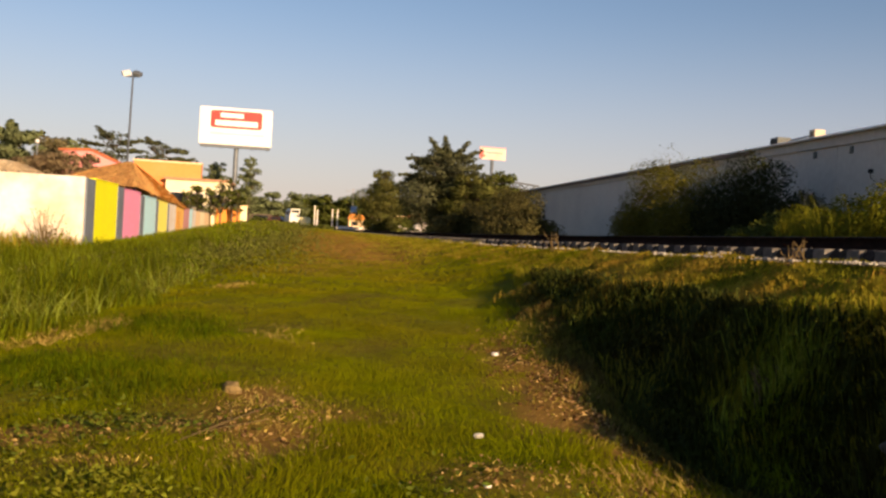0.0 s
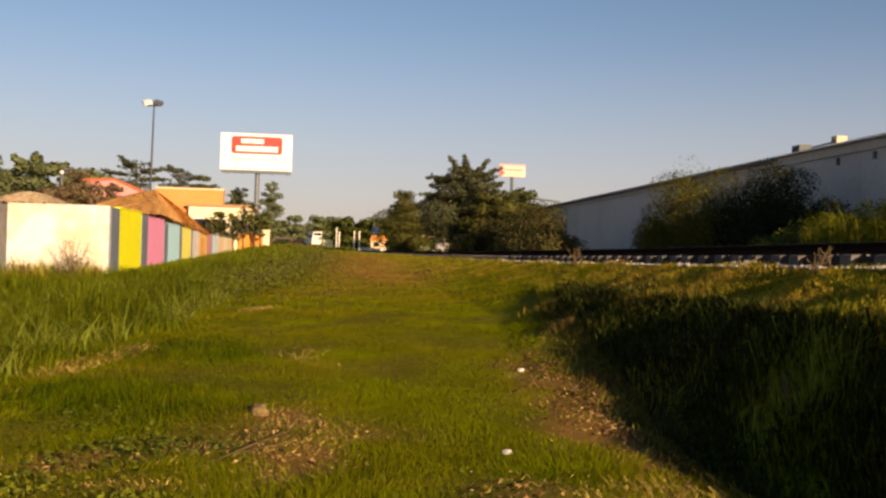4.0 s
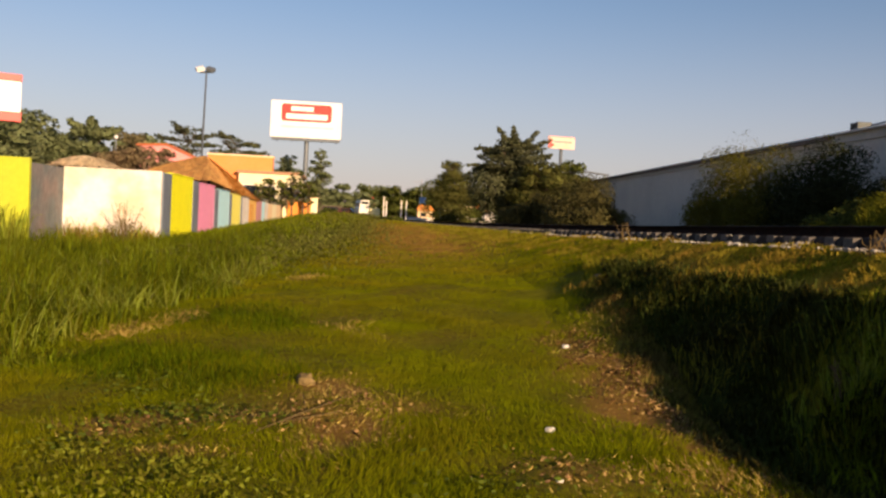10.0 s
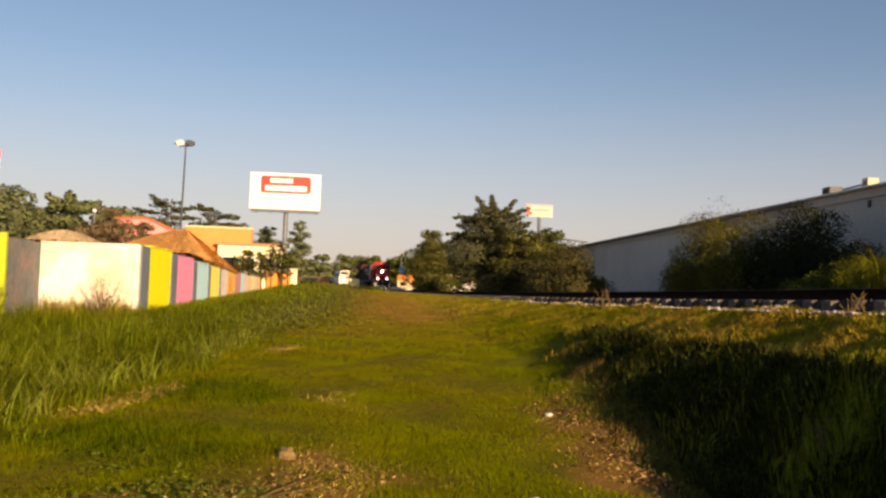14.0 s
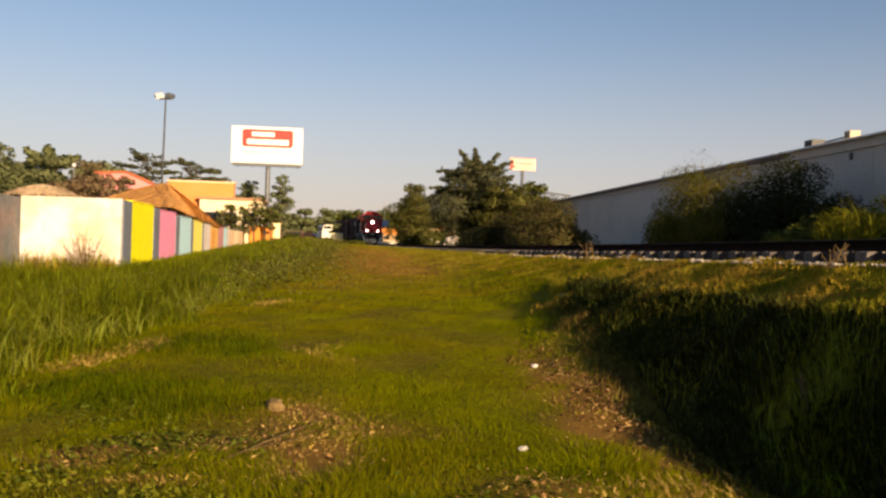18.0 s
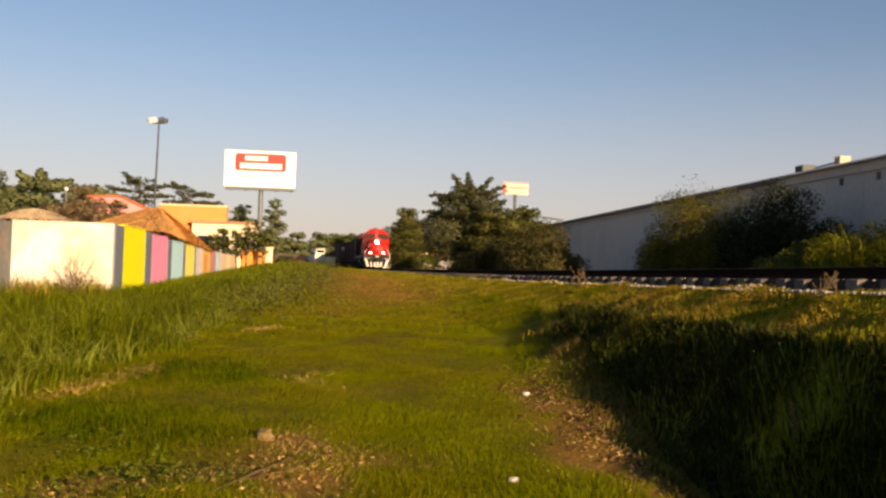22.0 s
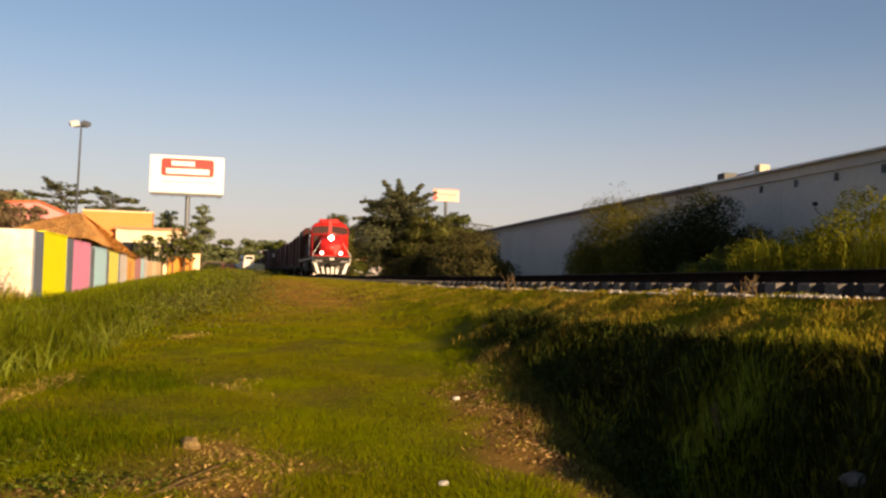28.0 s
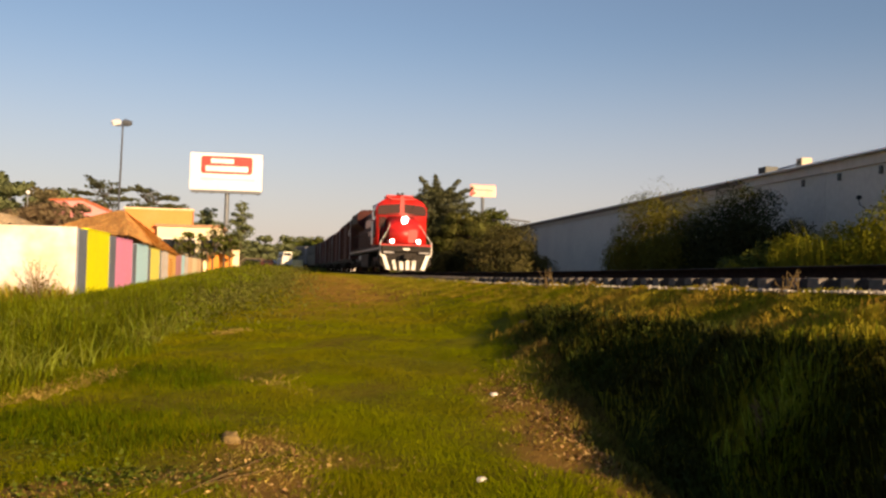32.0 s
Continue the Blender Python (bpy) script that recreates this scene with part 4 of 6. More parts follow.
for i, (x, y, h, w, sd) in enumerate(((-20.6, 114, 10.4, 5.6, 34), (-15.5, 116, 9.7, 5.2, 35))):
    tree("tree", "dark tiered tree behind the orange building", on_land(x, y), h, w, 0.20, 3600, 4, M_CEDAR, 0.45, 0.9, 0.4, sd, puff=0.35, reach=0.25, arms=((8.6, -3.9, 0, h - 1.2), (9.2, -1.9, 0, h + 0.4), (8.8, 3.0, 0, h - 0.8), (8.2, 3.8, 0.5, h - 2.0)) if h > 10 else ((9.0, -1.6, 0, h + 0.4), (8.8, 3.2, 0, h - 1.0), (8.0, 4.4, 0, h - 2.0)))
tree("tree", "green tree behind the yellow corner wall", on_land(-24.6, 64), 6.3, 7.0, 0.18, 15000, 4, M_HAZELEAF, 0.1, 1.1, 0.5, 36)
tree("tree", "green tree beside the roadside totem sign", on_land(-27, 56), 6.6, 9, 0.18, 15000, 4, M_HAZELEAF, 0.1, 1.1, 0.5, 37)
for sx, h, w, sd in ((-13.6, 5.3, 2.4, 38), (-15.2, 5.4, 3.4, 40)):
    tree("shrub", "dry brown shrub in front of the pink house", on_land(sx, 66), h, w, 0.09, 9000, 5, M_BROWNLEAF, 0.3, 1.0, 0.5, sd, "bush")
# olive tree whose haze is put into its pale leaf colour
tree("tree", "olive tree behind the brown shrubs, haze painted into its leaves", on_land(-19.2, 81), 7.3, 4.6, 0.14, 12000, 5, M_HAZEOLIVE, 0.1, 1.1, 0.5, 48)
tree("shrub", "dry brown shrub behind the painted wall", on_land(-17.0, 66), 4.9, 4.0, 0.09, 10000, 4, M_BROWNLEAF, 0.3, 1.0, 0.5, 39, "bush")
tree("tree", "slim dark tree beside the billboard pole", on_land(-4.7, 121), 8.7, 3.1, 0.16, 3600, 6, M_HAZELEAF, 0.25, 0.9, 0.5, 41, puff=0.6)
tree("tree", "small tree behind the billboard pole", on_land(-9.0, 120), 7.7, 3.9, 0.2, 2600, 4, M_HAZELEAF, 0.4, 1.0, 0.5, 42, puff=0.6)
# far tree line, its haze painted into the leaves
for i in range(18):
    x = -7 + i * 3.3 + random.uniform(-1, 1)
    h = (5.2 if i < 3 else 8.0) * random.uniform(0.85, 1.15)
    tree("tree", "distant tree at the end of the line, haze painted into its leaves", on_land(x, 236 + random.uniform(-8, 26)), h, random.uniform(6.5, 9), 0.4, 2600, 4, M_HAZELEAF, 0.08, 1.2, 0.5, 50 + i, group="distant tree line")
for x, y, h, w, sd in ((-9.6, 93, 4.0, 1.7, 71), (-8.6, 93.5, 4.6, 2.0, 72), (-7.3, 93, 4.4, 1.9, 73), (-6.4, 94, 4.9, 2.1, 74), (-5.3, 94.5, 5.1, 2.2, 75), (-4.7, 93.6, 4.0, 1.6, 76)):
    tree("palm", "small dark palm before the cream house", on_land(x, y), h, w, 0.24, 165, 3, M_LEAF, 0.5, 0.9, 0.5, sd, "palm", puff=1.2, group="palms before the cream house")
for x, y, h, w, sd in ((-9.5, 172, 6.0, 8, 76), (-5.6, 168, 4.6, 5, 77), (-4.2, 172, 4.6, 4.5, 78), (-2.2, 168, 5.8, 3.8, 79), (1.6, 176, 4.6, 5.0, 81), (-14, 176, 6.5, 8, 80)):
    tree("tree", "green tree beside the parked vehicles, haze painted into its leaves", on_land(x, y), h, w, 0.3, 3500, 4, M_HAZELEAF, 0.06, 1.2, 0.5, sd, group="trees beside the parked vehicles")
for i in range(8):
    tree("tree", "dark dense tree behind the level crossing", on_land(3.5 + 2.9 * i, 222 + 5 * (i % 2)), 6.6 + 1.1 * (i * 7 % 5) / 4, 6.5, 0.4, 3600, 4, M_LEAF, 0.02, 1.25, 0.5, 120 + i, group="trees behind the level crossing")
p = scatter(9000, 5.0, 6.3, 118, 172, lambda x, y: np.clip(0.3 + clump(x, y, 0.7), 0, 1))
blades("weeds", p, rng.uniform(0.35, 0.85, len(p)), rng.uniform(0.04, 0.09, len(p)), M_LEAF, "dark weeds along the far track edge", 0.6)


def twigs(name, label, at, h, spread, n, seed, material=None, thin=0.6):
    r = random.Random(seed)
    bm = bmesh.new()
    for i in range(n):
        a, l = r.uniform(0, 6.283), r.uniform(0.1, 1) * spread
        p = Vector((r.uniform(-0.15, 0.15), r.uniform(-0.15, 0.15), -0.05))
        q = Vector((l * math.cos(a), l * math.sin(a), h * r.uniform(0.5, 1)))
        mid = (p + q) / 2 + Vector((0, 0, 0.08 * h))
        cyl(bm, p, mid, 0.02 * thin, 0.014 * thin, 5), cyl(bm, mid, q, 0.014 * thin, 0.004, 5)
        for _ in range(3):
            s = mid.lerp(q, r.uniform(0.1, 0.9))
            cyl(bm, s, s + Vector((r.uniform(-0.3, 0.3), r.uniform(-0.3, 0.3), r.uniform(0.05, 0.35))) * h * 0.4, 0.008 * thin, 0.003, 4)
    ob = solo(name, bm, material or M_TWIG, label, "weed")
    ob.location = at
    return ob


for x, y, w, h, sd in ((18.6, 158, 3.4, 2.6, 91), (21.6, 160, 4.0, 3.0, 92), (24.6, 158, 3.6, 2.4, 93)):
    bush("bush", "sparse roadside bush before the shop", on_land(x, y), (w, 3, h), 0.24, 520, M_LEAF, sd)
bush("bush", "low dark shrub before the parked cars", on_land(-3.6, 147), (5.5, 2.5, 1.7), 0.2, 1500, M_LEAF, 94)
twigs("dry_weed", "dry brown weed standing in front of the white wall", on_land(-8.4, 34.3), 1.75, 0.9, 24, 81, None, 0.7)
twigs("dry_weed", "dry brown weed beside the white wall", on_land(-10.0, 34.4), 1.1, 0.6, 10, 82, None, 0.6)
twigs("dry_weed", "low dry weed at the foot of the white wall", on_land(-10.7, 34.9), 1.0, 0.5, 9, 86, None, 0.6)
twigs("dry_weed", "low dry weed at the foot of the white wall", on_land(-9.3, 34.9), 0.85, 0.55, 9, 87, None, 0.6)
twigs("dry_weed", "dry pale weed growing beside the ballast", on_land(6.0, 19.5), 0.42, 0.4, 9, 83)
twigs("dry_weed", "dry forked weed standing in the ditch", on_land(4.2, 7.25), 0.42, 0.38, 7, 86)
twigs("dry_weed", "dry pale weed at the ballast edge", on_land(6.1, 10.1), 0.34, 0.25, 8, 84)
bush("bush", "feathery olive shrub rising above the warehouse bushes", on_land(22.0, 48.2), (4.4, 7.6, 10.2), 0.05, 9000, M_OLIVE, 29, 9)
bush("bush", "half-dry olive weed in front of the white wall", on_land(-8.5, 34.9), (1.9, 0.9, 1.7), 0.045, 600, M_OLIVE, 30, 8)


def ground_leaves(name, label, category, patches, size, height, material, flat, level=True):
    """Leaves over patches of the land: (x, y, spread x, spread y, count)."""
    xy = np.concatenate([np.column_stack([rng.normal(a, c, k), rng.normal(b_, d, k)]) for a, b_, c, d, k in patches])
    z = land(xy[:, 0], xy[:, 1]) + rng.uniform(*height, len(xy))
    up = np.column_stack([rng.normal(0, 0.35, len(xy)), rng.normal(-0.2, 0.35, len(xy)), 0 * z + 1])
    up /= np.linalg.norm(up, axis=1)[:, None]
    return tagged(leaf_mesh(name, np.column_stack([xy, z]), size, material, flat, up if level else None), label, category, kind="stuff")


ground_leaves("low_weeds", "low broad-leaved weeds on the lane", "weed", ((-0.98, 6.7, 0.34, 0.22, 330), (-1.9, 8.0, 0.4, 0.5, 160), (-1.55, 6.2, 0.35, 0.4, 160), (1.2, 5.2, 0.5, 0.3, 120)), 0.024, (0.02, 0.09), M_WEED, 0.3)
ground_leaves("leafy_weeds", "lush broad-leaved weeds with fresh green leaves", "weed", ((-0.85, 5.0, 0.20, 0.20, 420), (-1.62, 5.55, 0.16, 0.18, 190), (-0.45, 4.6, 0.2, 0.15, 130), (-1.4, 4.75, 0.25, 0.2, 170)), 0.019, (0.03, 0.12), M_FRESHWEED, 0.6, False)
ground_leaves("creeping_weeds", "low creeping weeds overgrowing the edge of the far lane", "weed", ((-1.2, 27, 0.9, 4.0, 1700), (-0.2, 35, 0.8, 4.0, 1700), (0.1, 46, 0.7, 6.0, 1700), (-2.4, 33, 1.3, 4.0, 1300), (-1.6, 46, 1.4, 7.0, 1700), (-3.0, 23, 1.0, 3.0, 900)), 0.055, (0.05, 0.46), M_CREEPER, 0.8, False)
ground_leaves("dead_leaves", "curled dry leaves scattered on the bare earth", "litter", ((2.85, 9.3, 0.22, 1.1, 200), (2.84, 7.7, 0.20, 0.55, 380), (2.55, 5.6, 0.35, 0.3, 130), (2.95, 8.5, 0.12, 0.3, 110), (1.4, 5.45, 0.25, 0.22, 90), (-0.06, 6.95, 0.35, 0.5, 200), (4.45, 15.0, 0.2, 0.4, 60), (-1.0, 6.7, 0.5, 0.25, 90), (3.0, 11.5, 0.2, 0.6, 120)), 0.019, (0.006, 0.03), M_LITTER, 0.25)


# ---- stones and litter on the lane ----
def lump(name, label, category, at, size, material, seed):
    r = random.Random(seed)
    bm = bmesh.new()
    bmesh.ops.create_icosphere(bm, subdivisions=2, radius=1)
    for v in bm.verts:
        v.co = Vector((v.co.x * size[0], v.co.y * size[1], v.co.z * size[2])) * r.uniform(0.8, 1.15)
    ob = solo(name, bm, material, label, category)
    ob.location = at
    return ob


for i, (x, y, s, m, lb) in enumerate(((2.60, 10.72, 0.042, M_PEBBLE, "pale stone lying on the lane"), (1.52, 6.62, 0.034, M_PEBBLE, "pale flat stone lying in the grass"), (1.29, 5.3, 0.022, M_PEBBLE, "small pale stone in the grass"),
                                      (2.35, 5.0, 0.035, M_PEBBLE, "pale flat stone at the ditch edge"), (-0.37, 8.0, 0.080, M_CLOD, "brown clod of earth on the lane"),
                                      (4.3, 15.6, 0.09, M_CLOD, "brown clod at the ditch edge"), (4.35, 5.75, 0.10, M_TIE, "grey stone half sunk in the ditch bank"))):
    lump("clod" if m is M_CLOD else "stone", lb, "clod" if m is M_CLOD else "stone", on_land(x, y, s * 0.3), (s * 1.15, s, s * (0.95 if m is M_CLOD else 0.7)), m, 90 + i)
n = 1900
lp = np.column_stack([rng.normal(2.78, 0.24, n), rng.uniform(5.2, 11.8, n)])
lp = lp[rng.uniform(0, 1, n) < np.clip(1.5 * clump(lp[:, 0], lp[:, 1], 4.0) - 0.35, 0, 1)]
n = len(lp)
stones("leaf_litter", np.column_stack([lp, land(lp[:, 0], lp[:, 1]) + 0.008]), rng.uniform(0.008, 0.030, n), M_ROCKDARK, "brown leaf litter and crumbs along the ditch edge", "litter")


br = tube(((-0.72, 6.05, 0.07), (-0.35, 6.7, 0.10), 0.006), ((-0.35, 6.7, 0.10), (-0.02, 7.5, 0.08), 0.005), ((-0.45, 6.5, 0.09), (-0.05, 6.75, 0.12), 0.003), ((-0.3, 6.8, 0.1), (-0.35, 7.3, 0.14), 0.003), n=6)
solo("dry_branch", br, M_TWIG, "thin dry branch lying in the grass", "branch")


# ---- painted boundary wall ----
wall = thing("wall_west", "long boundary wall painted in many bright colours", "wall", kind="structure")


def wall_top(y):
    return float(np.interp(y, [30, 36, 42.6, 49.3, 58, 70, 80, 97], [2.96, 2.94, 2.90, 2.72, 2.56, 2.41, 2.33, 2.30]))


bands = ((36.05, 37.6, M_SLATE), (37.6, 42.6, M_YELLOW), (42.6, 44.1, M_SLATE), (44.1, 49.2, M_PINK), (49.2, 50.4, M_SLATE), (50.4, 55.0, M_SKYBLUE), (55.0, 55.9, M_SLATE), (55.9, 60.4, M_PALEYELLOW), (60.4, 61.0, M_SLATE),
         (61.0, 65.1, M_WHITEWALL), (65.1, 69.9, M_AMBER), (69.9, 74.0, M_MAUVE), (74.0, 76.4, M_SKYBLUE), (76.4, 79.3, M_WHITEWALL), (79.3, 83.5, M_PEACH), (83.5, 88, M_CREAM), (88, 92.5, M_PEACH), (92.5, 97, M_PEACH))
for y0, y1, m in bands:
    t = wall_top((y0 + y1) / 2)
    proud = 0.03 if m is M_SLATE else 0.0
    part("wall_panel", boxes((-7.6, -7.4 + proud, y0, y1 - 0.004, -0.5, t - proud, ), bevel=0.015), m, wall)
    if m is not M_SLATE and y1 < 80:
        part("coping", boxes((-7.63, -7.37, y0, y1 - 0.01, t, t + 0.05), bevel=0.01), m, wall)
for i in range(7):
    part("brick_band", boxes((-7.41, -7.385, 65.6, 67.6, 0.75 + 0.2 * i, 0.85 + 0.2 * i)), M_DEEPORANGE, wall)
corner = thing("wall_south", "whitewashed corner wall with a worn grey return", "wall", kind="structure")
part("wall_panel", boxes((-11.05, -7.42, 35.85, 36.04, -0.5, 2.90), bevel=0.015), M_WHITEWALL, corner)
part("coping", boxes((-11.05, -7.42, 35.83, 36.06, 2.90, 2.94), bevel=0.01), M_WHITEWALL, corner)
part("wall_panel", boxes((-11.25, -11.06, 32.4, 36.04, -0.5, 2.88), bevel=0.015), M_GREYPAINT, corner, "worn grey painted return")
part("wall_panel", boxes((-15.5, -11.05, 32.2, 32.39, -0.5, 3.03), bevel=0.015), M_LIME, corner, "lime yellow panel")
part("wall_panel", boxes((-20.5, -15.52, 32.2, 32.39, -0.5, 3.02), bevel=0.015), M_SKYBLUE, corner)
part("wall_panel", boxes((-40, -20.52, 32.2, 32.39, -0.5, 3.0), bevel=0.015), M_PINK, corner)


# ---- thatched shelters ----
def thatch(name, label, at, corners, apex, seed=1, straw=None):
    root = thing(name, label, "palapa", at)
    r = random.Random(seed)
    bm = bmesh.new()
    k = len(corners)
    rings = []
    for s in range(9):
        f = s / 8
        ring = []
        for i in range(k):
            for j in range(10):
                c = Vector(corners[i]).lerp(Vector(corners[(i + 1) % k]), j / 10)
                p = c.lerp(Vector(apex), f)
                p.z += 0.10 * math.sin(math.pi * f) + r.uniform(-0.05, 0.05)
                ring.append(bm.verts.new(p))
        rings.append(ring)
    for a, b in zip(rings, rings[1:]):
        for i in range(len(a)):
            bm.faces.new((a[i], a[(i + 1) % len(a)], b[(i + 1) % len(a)], b[i]))
    part("thatch_roof", bm, straw or M_THATCH, root)
    v, f = [], []
    cs = [Vector(c) for c in corners]
    for _ in range(5200 if straw is None else 1500):
        i = r.randrange(k)
        p = cs[i].lerp(cs[(i + 1) % k], r.random())
        u = r.random() ** 1.3 * 0.96
        q = p.lerp(Vector(apex), u) + Vector((0, 0, 0.05 + 0.1 * math.sin(math.pi * u)))
        d = (p - Vector(apex)).normalized() * r.uniform(0.25, 0.55) + Vector((r.uniform(-0.1, 0.1), r.uniform(-0.1, 0.1), r.uniform(-0.12, 0.05)))
        sd = Vector((-d.y, d.x, 0)).normalized() * 0.025
        o = len(v)
        v += [q - sd, q + sd, q + d]
        f.append((o, o + 1, o + 2))
    ob = raw_mesh("thatch_straw", np.array(v), np.array(f), straw or M_THATCH)
    ob.parent = root
    for c in corners:
        part("post", tube(((c[0] * 0.68 + apex[0] * 0.32, c[1] * 0.68 + apex[1] * 0.32, -2.6), (c[0] * 0.68 + apex[0] * 0.32, c[1] * 0.68 + apex[1] * 0.32, c[2] * 0.68 + apex[2] * 0.32), 0.09)), M_BARK, root)
    return root


thatch("palapa", "large thatched palm shelter behind the painted wall", (-10, 56, 2.3), [(2.75, -9.2, 0.75), (2.75, 15.0, 0.05), (-1.6, 13.0, 0.5), (-1.6, -8.0, 0.75)], (1.1, -1.0, 2.40), seed=3)
thatch("palapa", "small thatched shade behind the white wall", (-12.6, 44, 3.0), [(1.7 * math.cos(a * 0.785), 1.7 * math.sin(a * 0.785), 0.25) for a in range(8)], (0, 0, 0.75), seed=4, straw=M_PALESTRAW)


# ---- lamps and signs ----
mast = thing("street_lamp", "tall grey lamp mast with two white floodlights", "street lamp", on_land(-9.7, 58))
hz = 10.2 - gz(-9.7, 58)
part("pole", cyl(bmesh.new(), (0, 0, -0.1), (0.16, 0, hz - 0.1), 0.085, 0.05, 12), M_DARKPOLE, mast)
part("base_plate", boxes((-0.25, 0.25, -0.25, 0.25, -0.1, 0.06), bevel=0.01), M_STEEL, mast)
part("cross_arm", tube(((-0.25, 0, hz - 0.15), (0.5, 0, hz - 0.12), 0.05)), M_STEEL, mast)
for sx, lab in ((-0.22, "white floodlight head"), (0.42, "floodlight head turned away")):
    hd = bmesh.new()
    box(hd, -0.25, 0.25, -0.2, 0.2, -0.12, 0.14, bevel=0.05)
    bmesh.ops.transform(hd, matrix=pose(sx, -0.1, hz + 0.02, 25, 18 * (1 if sx > 0 else -1), 20 * (1 if sx < 0 else -1)), verts=hd.verts)
    part("lamp_head", hd, M_LAMPWHITE if sx < 0 else M_STEEL, mast, lab)
small = thing("street_lamp", "small white globe lamp on a thin pole", "street lamp", on_land(-17.9, 70))
h2 = 6.6 - gz(-17.9, 70)
part("pole", tube(((0, 0, -0.1), (0, 0, h2 - 0.1), 0.05)), M_STEEL, small)
gl = bmesh.new()
bmesh.ops.create_uvsphere(gl, u_segments=14, v_segments=8, radius=0.15)
bmesh.ops.translate(gl, verts=gl.verts, vec=(0, 0, h2))
part("globe", gl, M_LAMPWHITE, small, smooth=True)

bb = thing("billboard", "big white roadside billboard with a red panel on one pole", "billboard", on_land(-6.2, 112), -2)
bz = -gz(-6.2, 112)
part("pole", cyl(bmesh.new(), (0, 0.5, -0.2), (0, 0.5, bz + 10.7), 0.31, 0.28, 16), M_STEEL, bb)
part("panel", boxes((-4.38, 4.12, -0.15, 0.25, bz + 10.78, bz + 15.2), bevel=0.04), M_SIGNWHITE, bb)
part("catwalk", boxes((-4.2, 4.0, -0.20, 0.5, bz + 10.45, bz + 10.77)), M_STEEL, bb)
for z in (bz + 10.95, bz + 14.9):
    part("frame_bar", boxes((-4.3, 4.2, 0.26, 0.4, z - 0.08, z + 0.08)), M_STEEL, bb)
lg = bmesh.new()
prism(lg, [(cx + 0.35 * math.cos(a), cz + 0.35 * math.sin(a)) for cx, cz, a0 in ((2.6, bz + 14.5, 0), (-2.75, bz + 14.5, 1), (-2.75, bz + 13.1, 2), (2.6, bz + 13.1, 3)) for a in [(a0 + f / 4) * math.pi / 2 for f in range(5)]], "y", -0.19, -0.154)
part("red_panel", lg, M_SIGNRED, bb, "red logo panel")
part("print_bar", boxes((-1.95, 0.75, -0.205, -0.194, bz + 14.0, bz + 14.55)), M_SIGNWHITE, bb)
part("print_bar", boxes((-2.55, 2.45, -0.205, -0.194, bz + 13.02, bz + 13.68)), M_SIGNWHITE, bb)
part("print_bar", boxes((-3.1, 3.2, -0.17, -0.154, bz + 11.95, bz + 12.2)), M_SIGNGREY, bb)
for i in range(5):
    part("strut", tube(((-3.6 + 1.8 * i, 0.35, bz + 10.3), (-3.6 + 1.8 * i, 0.35, bz + 15.0), 0.06)), M_STEEL, bb)

s2 = thing("billboard", "small faded pink billboard on a pole beyond the trees", "billboard", on_land(34.5, 152), 4)
z2 = -gz(34.2, 152)
part("pole", tube(((0, 0.3, -0.2), (0, 0.3, z2 + 14.8), 0.3)), M_STEEL, s2)
part("panel", boxes((-2.4, 2.2, -0.15, 0.15, z2 + 14.75, z2 + 16.85), bevel=0.03), M_SIGNPEACH, s2)
part("red_edge", boxes((-2.38, 2.18, -0.17, -0.154, z2 + 16.62, z2 + 16.80)), M_SALMON, s2, "faded red upper edge")
part("print_bar", boxes((-1.5, 1.7, -0.17, -0.154, z2 + 15.75, z2 + 16.1)), M_SALMON, s2)
part("print_bar", boxes((-1.5, 1.3, -0.17, -0.154, z2 + 15.1, z2 + 15.35)), M_PEACH, s2)
part("red_panel", boxes((-2.38, -1.75, -0.17, -0.154, z2 + 15.0, z2 + 16.2)), M_SIGNRED, s2, "small red mark")
gantry = thing("sign_gantry", "bare steel sign frame above the warehouse roof", "steel frame", on_land(36, 150))
zg = -gz(36, 150)
part("leg", tube(((0, 0, -0.2), (0, 0, zg + 11.2), 0.16)), M_STEEL, gantry)
part("leg", tube(((5.4, 0, -0.2), (5.4, 0, zg + 10.4), 0.16)), M_STEEL, gantry)
part("beam", tube(((-1.5, 0, zg + 11.4), (6.4, 0, zg + 10.6), 0.16)), M_STEEL, gantry)
part("beam", tube(((-0.5, 0, zg + 9.6), (6.0, 0, zg + 9.3), 0.12)), M_STEEL, gantry)
for i in range(5):
    part("brace", tube(((-0.2 + 1.3 * i, 0, zg + 9.6 - 0.05 * i), (0.6 + 1.3 * i, 0, zg + 11.2 - 0.12 * i), 0.08)), M_STEEL, gantry)

totem = thing("totem_sign", "white and red shop totem sign on a white pillar", "sign", on_land(-18.2, 45), 24)
zt = -gz(-18.2, 45)
part("pillar", boxes((-0.9, 0.9, -0.3, 0.3, -0.2, zt + 5.4), bevel=0.03), M_SIGNWHITE, totem)
part("panel", boxes((-2.2, 2.1, -0.4, 0.4, zt + 5.35, zt + 7.5), bevel=0.03), M_SIGNWHITE, totem)
part("red_band", boxes((-2.23, 2.13, -0.43, 0.43, zt + 5.3, zt + 5.75), bevel=0.01), M_SIGNRED, totem)
part("red_band", boxes((-2.23, 2.13, -0.43, 0.43, zt + 7.2, zt + 7.55), bevel=0.01), M_SIGNRED, totem)


# ---- houses behind the wall ----
house = thing("house", "cream and orange house with a tiled cornice", "house", on_land(-8, 97))
hz0 = -gz(-8, 97)
part("wall", boxes((-4.2, 2.1, 0, 9, -0.4, hz0 + 5.6)), M_CREAM, house)
